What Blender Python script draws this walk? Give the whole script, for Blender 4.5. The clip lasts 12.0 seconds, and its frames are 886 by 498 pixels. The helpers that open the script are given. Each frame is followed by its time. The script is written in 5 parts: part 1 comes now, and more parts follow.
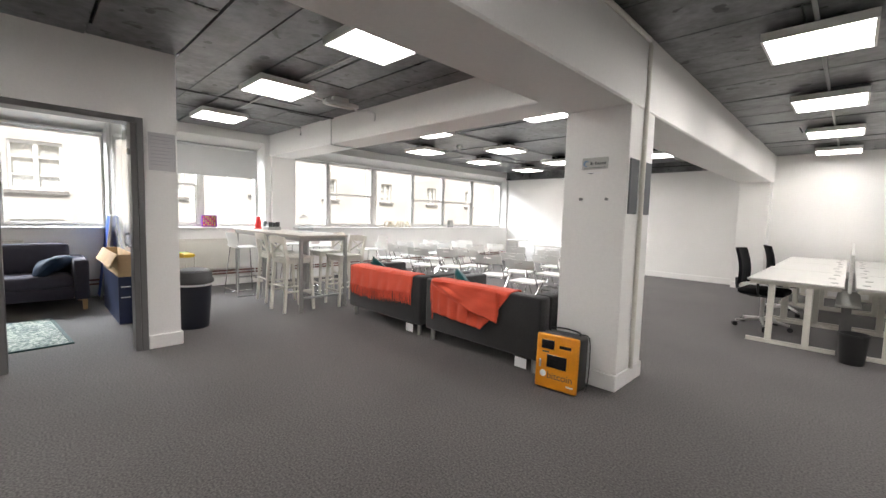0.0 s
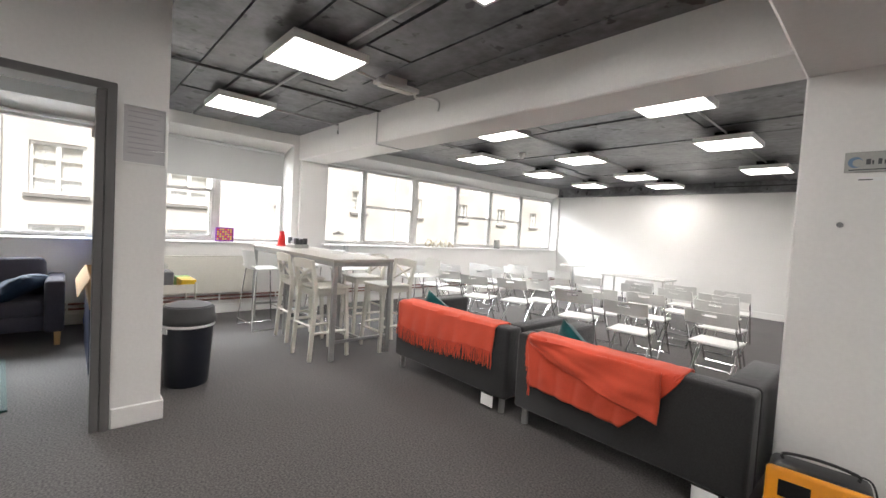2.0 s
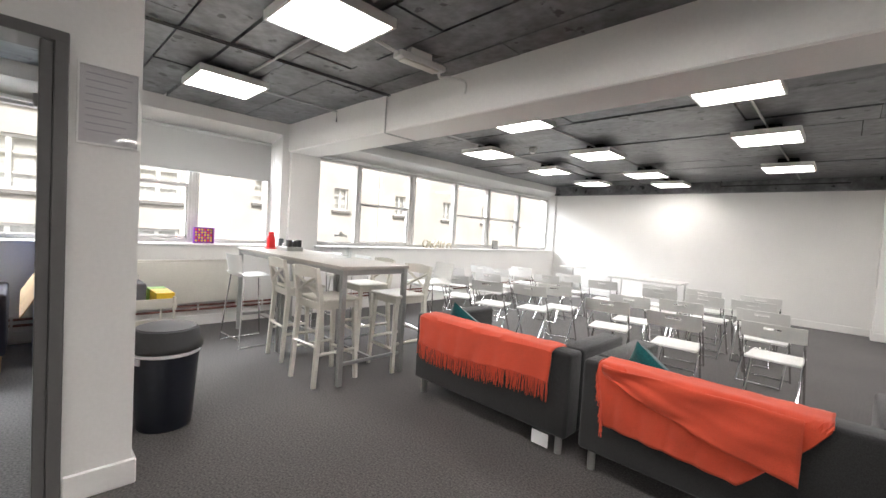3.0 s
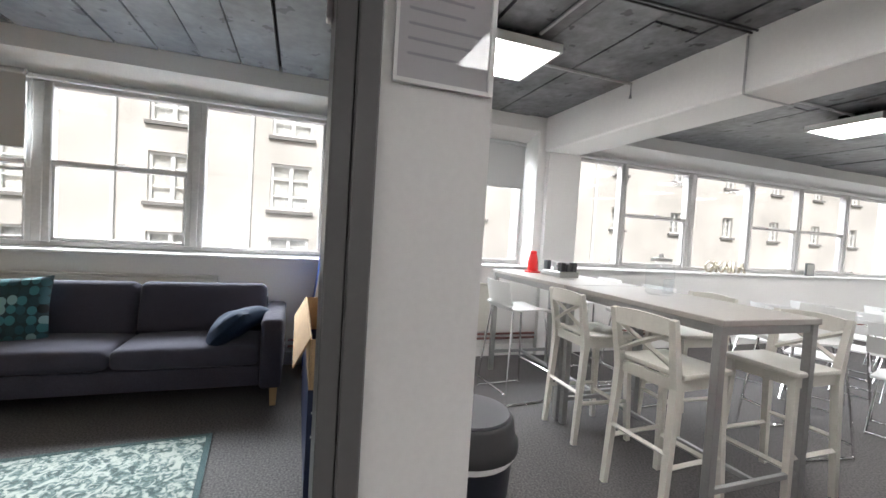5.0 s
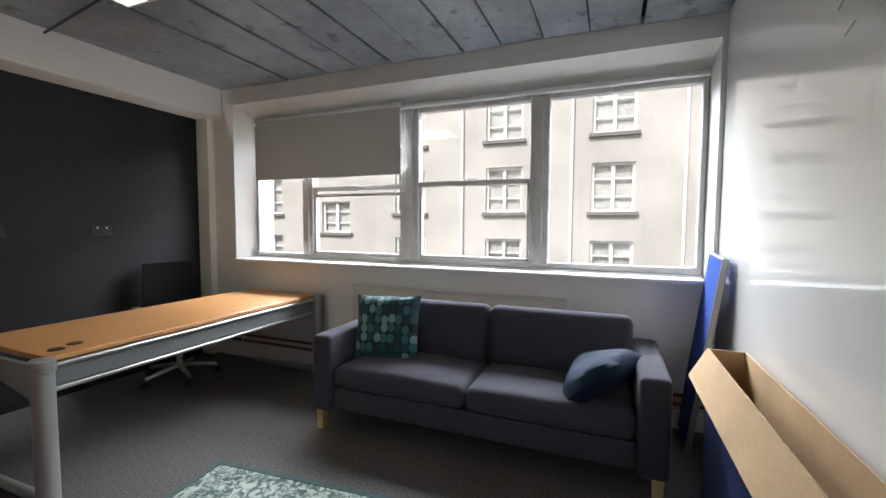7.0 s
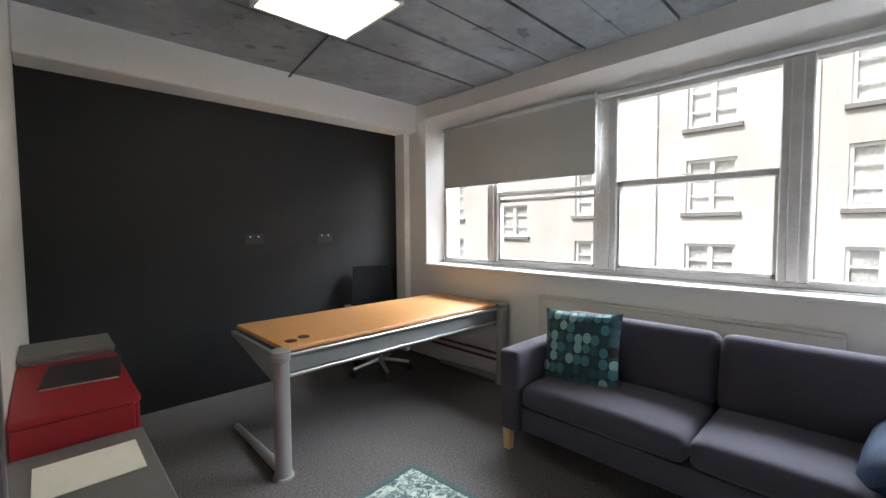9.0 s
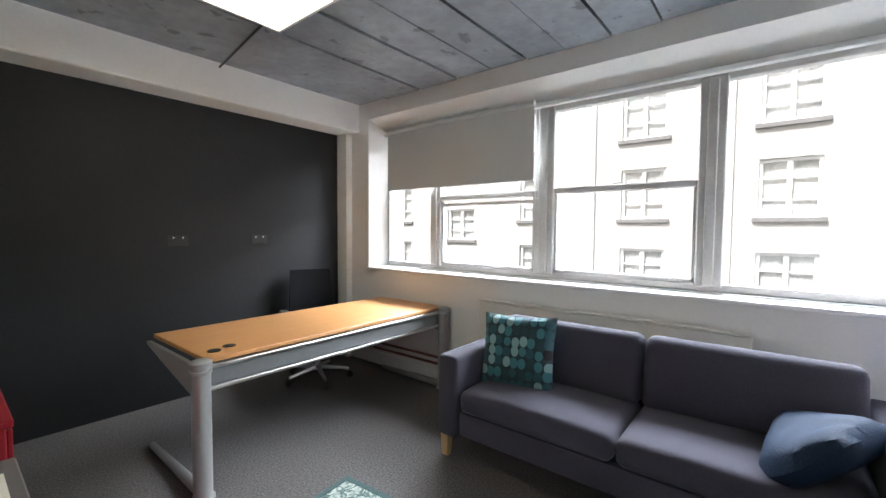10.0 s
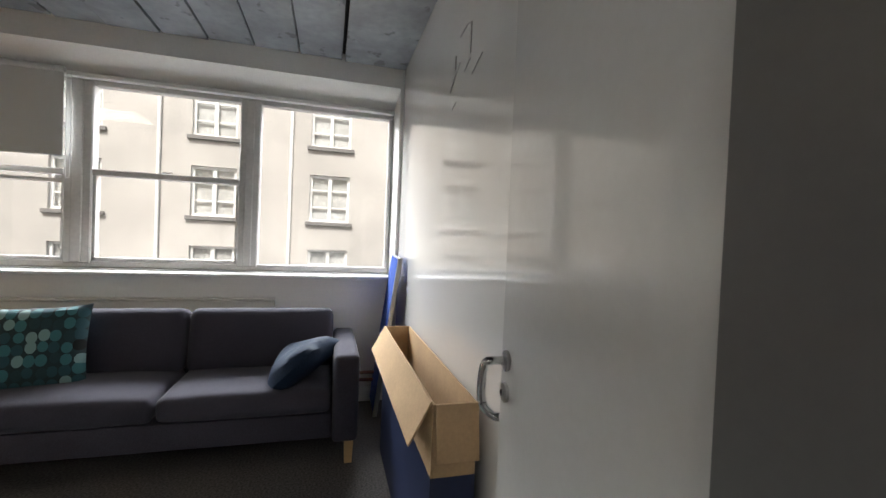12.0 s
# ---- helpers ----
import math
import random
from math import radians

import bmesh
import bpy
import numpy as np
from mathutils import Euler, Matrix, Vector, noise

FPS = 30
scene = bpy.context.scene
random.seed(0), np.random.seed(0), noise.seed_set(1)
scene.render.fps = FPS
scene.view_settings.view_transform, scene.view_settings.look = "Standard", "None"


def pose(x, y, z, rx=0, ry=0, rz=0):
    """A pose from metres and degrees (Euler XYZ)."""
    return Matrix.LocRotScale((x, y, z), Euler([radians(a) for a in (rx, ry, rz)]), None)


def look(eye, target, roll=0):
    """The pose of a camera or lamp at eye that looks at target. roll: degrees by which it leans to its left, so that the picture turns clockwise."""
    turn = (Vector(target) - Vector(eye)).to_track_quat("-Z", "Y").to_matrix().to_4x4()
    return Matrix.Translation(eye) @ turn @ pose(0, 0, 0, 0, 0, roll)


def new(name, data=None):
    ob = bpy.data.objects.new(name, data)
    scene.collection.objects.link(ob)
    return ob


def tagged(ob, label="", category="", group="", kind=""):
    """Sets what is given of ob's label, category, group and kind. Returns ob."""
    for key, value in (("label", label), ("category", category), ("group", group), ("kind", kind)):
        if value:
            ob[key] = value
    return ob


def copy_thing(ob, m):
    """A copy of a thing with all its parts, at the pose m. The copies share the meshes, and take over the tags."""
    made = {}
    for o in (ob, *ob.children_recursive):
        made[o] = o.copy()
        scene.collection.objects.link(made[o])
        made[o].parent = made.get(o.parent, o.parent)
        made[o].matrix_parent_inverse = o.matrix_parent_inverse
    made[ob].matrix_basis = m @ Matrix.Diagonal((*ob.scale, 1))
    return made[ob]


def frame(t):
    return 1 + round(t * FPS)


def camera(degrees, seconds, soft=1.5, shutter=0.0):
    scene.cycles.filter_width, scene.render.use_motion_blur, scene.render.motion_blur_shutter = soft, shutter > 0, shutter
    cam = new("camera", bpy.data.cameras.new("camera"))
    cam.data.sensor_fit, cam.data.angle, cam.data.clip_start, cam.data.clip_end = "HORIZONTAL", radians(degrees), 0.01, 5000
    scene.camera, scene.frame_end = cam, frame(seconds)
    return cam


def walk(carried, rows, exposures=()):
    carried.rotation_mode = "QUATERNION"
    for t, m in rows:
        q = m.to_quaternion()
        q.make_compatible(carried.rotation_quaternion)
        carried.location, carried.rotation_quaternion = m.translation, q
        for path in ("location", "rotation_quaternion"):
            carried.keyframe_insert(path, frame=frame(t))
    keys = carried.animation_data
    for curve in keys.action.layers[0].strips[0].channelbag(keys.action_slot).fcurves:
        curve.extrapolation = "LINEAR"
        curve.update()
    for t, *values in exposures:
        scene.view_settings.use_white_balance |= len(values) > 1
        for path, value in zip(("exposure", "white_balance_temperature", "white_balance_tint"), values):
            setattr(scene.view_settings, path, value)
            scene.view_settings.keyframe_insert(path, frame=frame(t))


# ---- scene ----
cam = camera(94.1, 12.0)
PATH = [
    (0, (0.174, 0.327, 1.319), (-1.228, 1.745, 1.163), 1.6),
    (0.5, (-0.122, 0.454, 1.317), (-1.596, 1.798, 1.175), 1.8),
    (1, (-0.512, 0.591, 1.341), (-1.999, 1.921, 1.2), 2.3),
    (1.5, (-0.857, 0.758, 1.332), (-2.355, 2.08, 1.232), 2.8),
    (2, (-1.217, 0.89, 1.35), (-2.695, 2.236, 1.269), 3.4),
    (2.5, (-1.576, 0.937, 1.368), (-2.97, 2.369, 1.284), 3.5),
    (4.5, (-3.135, 1.008, 1.332), (-4.832, 2.064, 1.263), 3.6),
    (5, (-3.553, 0.948, 1.342), (-5.438, 1.613, 1.269), 3.5),
    (5.5, (-3.896, 0.795, 1.359), (-5.862, 1.141, 1.241), 2.7),
    (6, (-4.174, 0.712, 1.36), (-6.17, 0.688, 1.236), 1.8),
    (6.5, (-4.396, 0.651, 1.367), (-6.357, 0.275, 1.249), 0.9),
    (7, (-4.563, 0.57, 1.391), (-6.414, -0.178, 1.27), 0.3),
    (7.5, (-4.667, 0.457, 1.399), (-6.354, -0.612, 1.287), -0.4),
    (9.5, (-4.736, 0.352, 1.42), (-6.112, -1.096, 1.315), -0.3),
    (10, (-4.78, 0.372, 1.422), (-6.336, -0.882, 1.33), 0.4),
    (10.5, (-4.708, 0.36, 1.422), (-6.472, -0.579, 1.343), 1.1),
    (11, (-4.6, 0.435, 1.455), (-6.526, -0.097, 1.371), 1.6),
    (11.5, (-4.445, 0.523, 1.381), (-6.444, 0.517, 1.329), 2.1),
    (12, (-4.304, 0.675, 1.34), (-6.232, 1.206, 1.302), 2.4),
]
# exposure follows the light as the walk turns from the room to the windows
EXPOSURES = [
    (0.0, 0.55, 6500, 10), (2.5, 0.5, 6500, 10), (4.5, 0.35, 6350, 10), (5.0, 0.3, 6250, 10), (5.5, 0.4, 6200, 10), (6.0, 0.45, 6150, 10), (6.5, 0.2, 6200, 10),
    (7.0, 0.0, 6250, 10), (7.5, -0.05, 6250, 10), (9.5, 0.55, 6150, 10), (10.0, 0.68, 6100, 10), (10.5, 0.52, 6150, 10), (11.0, 0.15, 6350, 10), (11.5, 0.08, 6500, 10), (12.0, 0.0, 6550, 10),
]
walk(cam, [(t, look(eye, target, roll)) for t, eye, target, roll in PATH], EXPOSURES)

# ---- world and daylight ----
world = bpy.data.worlds.new("overcast_sky")
scene.world = world
world.use_nodes = True
wt = world.node_tree
sky = wt.nodes.new("ShaderNodeTexSky")
sky.sky_type = "NISHITA"
sky.sun_disc = False
sky.sun_elevation = radians(48)
sky.sun_rotation = radians(100)
sky.dust_density = 4.0
sky.air_density = 1.6
wt.links.new(sky.outputs[0], wt.nodes["Background"].inputs[0])
wt.nodes["Background"].inputs[1].default_value = 0.15
sun_data = bpy.data.lights.new("sun", "SUN")
sun_data.energy, sun_data.angle, sun_data.color = 4.6, radians(12), (1.0, 0.98, 0.95)
sun = new("sun", sun_data)
sun.matrix_world = look((20, -6, 24), (0, 0, 0))
LED = 15.5




def sky_fill(y0, y1, watts):
    """Area lamp added outside, above the windows, standing in for the open sky's light."""
    d = bpy.data.lights.new("sky_fill_lamp", "AREA")
    d.shape, d.size, d.size_y, d.energy, d.color = "RECTANGLE", y1 - y0, 2.0, watts, (0.92, 0.96, 1.0)
    new("sky_fill_lamp", d).matrix_world = look((-11.2, (y0 + y1) / 2, 4.6), (-6.5, (y0 + y1) / 2, 1.9))


sky_fill(-11.0, 3.4, 3600)
sky_fill(3.5, 12.0, 700)


# ---- materials ----
def mat(name, color, rough=0.6, metal=0.0, grain=0.0, scale=30.0, bump=0.0, stain=0.0, stain_scale=1.5, coat=0.0, bump_scale=None, spec=0.5, sheen=0.0):
    """A surface with fine grain, broad stains and relief; scales are per metre."""
    m = bpy.data.materials.new(name)
    m.use_nodes = True
    nt = m.node_tree
    b = nt.nodes["Principled BSDF"]
    b.inputs["Roughness"].default_value = rough
    b.inputs["Metallic"].default_value = metal
    b.inputs["Specular IOR Level"].default_value = spec
    b.inputs["Coat Weight"].default_value = coat
    b.inputs["Sheen Weight"].default_value = sheen
    geo = nt.nodes.new("ShaderNodeNewGeometry")
    src = nt.nodes.new("ShaderNodeRGB")
    src.outputs[0].default_value = (*color, 1)
    out = src.outputs[0]

    def noise_tex(s, detail):
        n = nt.nodes.new("ShaderNodeTexNoise")
        n.inputs["Scale"].default_value = s
        n.inputs["Detail"].default_value = detail
        nt.links.new(geo.outputs["Position"], n.inputs["Vector"])
        return n

    def vary(prev, n, amount):
        mr = nt.nodes.new("ShaderNodeMapRange")
        mr.inputs[1].default_value, mr.inputs[2].default_value = 0.3, 0.7
        mr.inputs[3].default_value, mr.inputs[4].default_value = 1 - amount, 1 + amount
        nt.links.new(n.outputs[0], mr.inputs[0])
        v = nt.nodes.new("ShaderNodeVectorMath")
        v.operation = "SCALE"
        nt.links.new(prev, v.inputs[0])
        nt.links.new(mr.outputs[0], v.inputs[3])
        return v.outputs[0]

    g = noise_tex(scale, 4)
    if grain:
        out = vary(out, g, grain)
    if stain:
        s = noise_tex(stain_scale, 6)
        out = vary(out, s, stain)
        mr = nt.nodes.new("ShaderNodeMapRange")
        mr.inputs[3].default_value, mr.inputs[4].default_value = max(rough - 0.08, 0.02), min(rough + 0.08, 1)
        nt.links.new(s.outputs[0], mr.inputs[0])
        nt.links.new(mr.outputs[0], b.inputs["Roughness"])
    nt.links.new(out, b.inputs["Base Color"])
    if bump:
        bn = nt.nodes.new("ShaderNodeBump")
        bn.inputs["Strength"].default_value = bump
        bn.inputs["Distance"].default_value = 0.01
        src_n = noise_tex(bump_scale, 5) if bump_scale else g
        nt.links.new(src_n.outputs[0], bn.inputs["Height"])
        nt.links.new(bn.outputs[0], b.inputs["Normal"])
    return m


def glow(name, color, strength):
    m = bpy.data.materials.new(name)
    m.use_nodes = True
    b = m.node_tree.nodes["Principled BSDF"]
    b.inputs["Base Color"].default_value = (0.85, 0.85, 0.85, 1)
    b.inputs["Emission Color"].default_value = (*color, 1)
    b.inputs["Emission Strength"].default_value = strength
    return m


def clear(name, tint=(1, 1, 1), gloss=0.06):
    """Thin glass: straight through, with a fresnel gloss."""
    m = bpy.data.materials.new(name)
    m.use_nodes = True
    nt = m.node_tree
    nt.nodes.remove(nt.nodes["Principled BSDF"])
    tr, gl = nt.nodes.new("ShaderNodeBsdfTransparent"), nt.nodes.new("ShaderNodeBsdfGlossy")
    tr.inputs[0].default_value = (*tint, 1)
    gl.inputs["Roughness"].default_value = 0.02
    lw = nt.nodes.new("ShaderNodeLayerWeight")
    pw = nt.nodes.new("ShaderNodeMath")
    pw.operation = "POWER"
    pw.inputs[1].default_value = 5
    nt.links.new(lw.outputs["Facing"], pw.inputs[0])
    fr = nt.nodes.new("ShaderNodeMath")
    fr.operation = "MULTIPLY_ADD"
    fr.inputs[1].default_value, fr.inputs[2].default_value = 0.4, gloss * 0.4
    nt.links.new(pw.outputs[0], fr.inputs[0])
    mx = nt.nodes.new("ShaderNodeMixShader")
    nt.links.new(fr.outputs[0], mx.inputs[0])
    nt.links.new(tr.outputs[0], mx.inputs[1])
    nt.links.new(gl.outputs[0], mx.inputs[2])
    nt.links.new(mx.outputs[0], nt.nodes["Material Output"].inputs[0])
    return m


def carpet_material(name):
    """Loop-pile carpet: dark and light flecks a centimetre across over a warm grey."""
    m = mat(name, (0.088, 0.081, 0.078), 0.95, grain=0.6, scale=85, bump=0.12, stain=0.14, stain_scale=0.9, sheen=0.15, spec=0.2)
    return m


def ceiling_material(name, color, chip, stain=0.5):
    """Painted board-marked concrete: scuffs, drips and chipped patches."""
    m = mat(name, color, 0.36, grain=0.6 * stain, scale=14, bump=0.2 + stain, stain=stain, stain_scale=2.6, bump_scale=7.0)
    nt = m.node_tree
    b = nt.nodes["Principled BSDF"]
    geo = nt.nodes.new("ShaderNodeNewGeometry")
    v = nt.nodes.new("ShaderNodeTexVoronoi")
    v.inputs["Scale"].default_value = 2.4
    n = nt.nodes.new("ShaderNodeTexNoise")
    n.inputs["Scale"].default_value, n.inputs["Detail"].default_value = 6.5, 8
    nt.links.new(geo.outputs["Position"], n.inputs["Vector"])
    nt.links.new(geo.outputs["Position"], v.inputs["Vector"])
    r = nt.nodes.new("ShaderNodeMapRange")
    r.inputs[1].default_value, r.inputs[2].default_value = 0.63, 0.66
    r.inputs[3].default_value, r.inputs[4].default_value = 0.0, chip
    nt.links.new(n.outputs[0], r.inputs[0])
    mix = nt.nodes.new("ShaderNodeMix")
    mix.data_type = "RGBA"
    nt.links.new(r.outputs[0], mix.inputs[0])
    old = b.inputs["Base Color"].links[0].from_socket
    nt.links.new(old, mix.inputs[6])
    mix.inputs[7].default_value = (0.006, 0.006, 0.007, 1)
    nt.links.new(mix.outputs[2], b.inputs["Base Color"])
    return m


def wood_material(name, a, c, along="Y", scale=9.0, rough=0.4):
    m = mat(name, a, rough, grain=0.1, scale=60, bump=0.03, stain=0.06)
    nt = m.node_tree
    b = nt.nodes["Principled BSDF"]
    co = nt.nodes.new("ShaderNodeTexCoord")
    mp = nt.nodes.new("ShaderNodeMapping")
    mp.inputs["Scale"].default_value = {"X": (0.6, 9, 9), "Y": (9, 0.6, 9), "Z": (9, 9, 0.6)}[along]
    n = nt.nodes.new("ShaderNodeTexNoise")
    n.inputs["Scale"].default_value, n.inputs["Detail"].default_value = scale / 3, 5
    nt.links.new(co.outputs["Object"], mp.inputs[0])
    nt.links.new(mp.outputs[0], n.inputs["Vector"])
    mix = nt.nodes.new("ShaderNodeMix")
    mix.data_type = "RGBA"
    nt.links.new(n.outputs[0], mix.inputs[0])
    mix.inputs[6].default_value, mix.inputs[7].default_value = (*a, 1), (*c, 1)
    nt.links.new(mix.outputs[2], b.inputs["Base Color"])
    return m


def weave_material(name, color, other=None, scale=260.0, rough=0.95, stain=0.1, sheen=0.3):
    """Woven upholstery: threads in two tones with a soft nap."""
    m = mat(name, color, rough, grain=0.28, scale=scale, bump=0.25, stain=stain, stain_scale=3.0, sheen=sheen, spec=0.15)
    return m


M_WALL = mat("white_wall_paint", (0.80, 0.79, 0.77), 0.6, grain=0.02, scale=50, bump=0.05, stain=0.035, stain_scale=0.8)
M_GLOSSWALL = mat("glossy_white_board_paint", (0.82, 0.805, 0.775), 0.2, coat=1.0, spec=0.8, grain=0.012, scale=3, bump=0.02, bump_scale=14)
M_BLACKWALL = mat("black_wall_paint", (0.0145, 0.0152, 0.017), 0.55, spec=0.35, grain=0.12, scale=30, bump=0.06, stain=0.25, stain_scale=1.2)
M_TRIM = mat("white_gloss_trim", (0.80, 0.79, 0.77), 0.35, grain=0.02, scale=40, bump=0.02, stain=0.05, stain_scale=2)
M_CARPET = carpet_material("grey_loop_carpet")
M_CEIL = ceiling_material("charcoal_painted_concrete", (0.13, 0.133, 0.138), 0.9)
M_CEIL_OFFICE = ceiling_material("slate_painted_concrete", (0.25, 0.272, 0.3), 0.5, 0.22)
M_CEILGAP = mat("dark_joint", (0.004, 0.004, 0.004), 0.9, grain=0.1)
M_FRAMEGREY = mat("grey_door_frame_paint", (0.13, 0.128, 0.125), 0.4, grain=0.03, scale=60, bump=0.02, stain=0.06)
M_DOOR = mat("pale_grey_door_paint", (0.70, 0.69, 0.67), 0.24, coat=0.6, spec=0.7, grain=0.015, scale=40, bump=0.015)
M_ALU = mat("window_frame_grey_white", (0.55, 0.53, 0.51), 0.45, grain=0.04, scale=40, bump=0.02, stain=0.1, stain_scale=5)
M_STEEL = mat("brushed_steel", (0.62, 0.61, 0.6), 0.28, 1.0, grain=0.05, scale=200)
M_CHROME = mat("chrome", (0.75, 0.75, 0.75), 0.12, 1.0)
M_GLASS = clear("window_glass")
M_BLIND = mat("grey_roller_blind_fabric", (0.55, 0.56, 0.555), 0.9, grain=0.06, scale=300, bump=0.08, stain=0.03)
M_LED = glow("led_diffuser", (1.0, 0.96, 0.93), LED)
M_LEDWARM = glow("warm_led_diffuser", (1.0, 0.88, 0.62), 7.0)
M_WHITEPLASTIC = mat("white_plastic", (0.78, 0.78, 0.76), 0.4, grain=0.02, scale=60, bump=0.02)
M_WHITEPAINT = mat("white_lacquer", (0.68, 0.655, 0.59), 0.35, grain=0.03, scale=50, bump=0.02, stain=0.04)
M_BLACKPLASTIC = mat("black_plastic", (0.018, 0.018, 0.019), 0.45, grain=0.1, scale=80, bump=0.05)
M_NAVYPLASTIC = mat("dark_navy_plastic", (0.012, 0.015, 0.024), 0.38, grain=0.1, scale=50, bump=0.03, stain=0.15)


# ---- building helpers ----
def box(bm, x0, x1, y0, y1, z0, z1, bevel=0.0, seg=1, m=None):
    v = [Vector((x, y, z)) for x in (x0, x1) for y in (y0, y1) for z in (z0, z1)]
    if m is not None:
        v = [m @ p for p in v]
    v = [bm.verts.new(p) for p in v]
    f = [bm.faces.new([v[i] for i in q]) for q in ((0, 1, 3, 2), (4, 6, 7, 5), (0, 4, 5, 1), (2, 3, 7, 6), (0, 2, 6, 4), (1, 5, 7, 3))]
    if bevel:
        es = {e for q in f for e in q.edges}
        bmesh.ops.bevel(bm, geom=list(es), offset=bevel, segments=seg, affect="EDGES", profile=0.5, clamp_overlap=True)
    return bm


def B(*boxes, bevel=0.0, seg=1):
    bm = bmesh.new()
    for b in boxes:
        box(bm, *b, bevel=bevel, seg=seg)
    return bm


def tube(bm, pts, r, n=8, closed=False):
    """A round bar through the points."""
    pts = [Vector(p) for p in pts]
    rings = []
    k = len(pts)
    for i, p in enumerate(pts):
        a = pts[(i - 1) % k] if closed or i else pts[i]
        c = pts[(i + 1) % k] if closed or i < k - 1 else pts[i]
        d = (c - a).normalized()
        u = d.orthogonal().normalized() if abs(d.z) > 0.95 else d.cross(Vector((0, 0, 1))).normalized()
        w = d.cross(u)
        rr = r[i] if isinstance(r, (list, tuple)) else r
        rings.append([bm.verts.new(p + rr * (math.cos(2 * math.pi * j / n) * u + math.sin(2 * math.pi * j / n) * w)) for j in range(n)])
    for i in range(k if closed else k - 1):
        a, b = rings[i], rings[(i + 1) % k]
        off = min(range(n), key=lambda s: (a[0].co - b[s].co).length) if closed and i == k - 1 else 0
        for j in range(n):
            bm.faces.new((a[j], a[(j + 1) % n], b[(j + 1 + off) % n], b[(j + off) % n]))
    if not closed:
        bm.faces.new(rings[0][::-1])
        bm.faces.new(rings[-1])
    return bm


def lathe(bm, prof, n=24, cx=0.0, cy=0.0):
    """Turned shape from (radius, height) pairs."""
    rings = [[bm.verts.new((cx + r * math.cos(2 * math.pi * j / n), cy + r * math.sin(2 * math.pi * j / n), z)) for j in range(n)] for r, z in prof]
    for a, b in zip(rings, rings[1:]):
        for j in range(n):
            bm.faces.new((a[j], a[(j + 1) % n], b[(j + 1) % n], b[j]))
    bm.faces.new(rings[0][::-1])
    bm.faces.new(rings[-1])
    return bm


def curve_pts(pts, per=6):
    """A smooth line through the points."""
    pts = [Vector(p) for p in pts]
    out = []
    for i in range(len(pts) - 1):
        p0, p1, p2, p3 = pts[max(i - 1, 0)], pts[i], pts[i + 1], pts[min(i + 2, len(pts) - 1)]
        for s in range(per):
            t = s / per
            out.append(0.5 * ((2 * p1) + (p2 - p0) * t + (2 * p0 - 5 * p1 + 4 * p2 - p3) * t * t + (3 * p1 - p0 - 3 * p2 + p3) * t ** 3))
    return out + [pts[-1]]


def obj(name, bm, material, smooth=False):
    me = bpy.data.meshes.new(name)
    bmesh.ops.recalc_face_normals(bm, faces=bm.faces)
    bm.to_mesh(me)
    bm.free()
    me.materials.append(material)
    if smooth:
        me.shade_smooth()
        me.set_sharp_from_angle(angle=radians(40))
    return new(name, me)


def part(name, bm, material, parent, label="", smooth=False):
    ob = obj(name, bm, material, smooth)
    ob.parent = parent
    if label:
        tagged(ob, label)
    return ob


def thing(name, label, category, group="", kind="", m=None):
    e = new(name)
    e.empty_display_size = 0.1
    tagged(e, label, category, group, kind)
    if m is not None:
        e.matrix_basis = m
    return e


def solid(name, bm, material, label, category, kind="", group="", smooth=False):
    return tagged(obj(name, bm, material, smooth), label, category, group, kind)


def setting(name, bm, material, label, category="wall"):
    return solid(name, bm, material, label, category, "structure")


# ---- structure ----
CEIL = 2.735
XW, XB, XO = -7.9, -7.72, -8.12      # window plane, inner wall face, outer face
XD, XD2 = -4.44, -4.61               # door wall faces
YP, YP2 = 1.23, 1.36                 # partition faces
YK = -3.46                           # black wall
YF = 11.2                            # far wall
XR, YB = 4.2, -3.46
WB, WT = 1.06, 2.40                  # window heights

setting("floor", B((XB - 0.2, XR + 0.2, YB - 0.2, YF + 0.2, -0.15, 0)), M_CARPET, "grey flecked loop-pile office carpet", "floor")
tagged(bpy.data.objects["floor"], category="floor")


def window_wall(name, y0, y1, wy0, wy1):
    """Outer wall with one long opening: dado below, sloped bulkhead above, splayed jambs."""
    bm = B((XO, XB, y0, y1, -0.15, 1.0), (XO, XW + 0.06, wy0, wy1, 1.0, WB - 0.02))
    # bulkhead with a sloped soffit
    prof = [(XB, CEIL + 0.1), (XB, 2.585), (XW - 0.02, WT + 0.03), (XO, WT + 0.03), (XO, CEIL + 0.1)]
    a = [bm.verts.new((x, y0, z)) for x, z in prof]
    b = [bm.verts.new((x, y1, z)) for x, z in prof]
    bm.faces.new(a)
    bm.faces.new(b[::-1])
    for i in range(len(prof)):
        j = (i + 1) % len(prof)
        bm.faces.new((a[i], b[i], b[j], a[j]))
    for wy, ye, s in ((wy0, y0, -1), (wy1, y1, 1)):
        if abs(wy - ye) < 0.02:
            continue
        sp = min(0.12, abs(wy - ye) * 0.5)
        pl = [(XB, wy + s * sp), (XW - 0.02, wy), (XO, wy), (XO, ye), (XB, ye)]
        a = [bm.verts.new((x, y, 1.0)) for x, y in pl]
        b = [bm.verts.new((x, y, 2.584)) for x, y in pl]
        bm.faces.new(a)
        bm.faces.new(b[::-1])
        for i in range(len(pl)):
            j = (i + 1) % len(pl)
            bm.faces.new((a[i], b[i], b[j], a[j]))
    return setting(name, bm, M_WALL, "white painted outer wall with a long window opening")


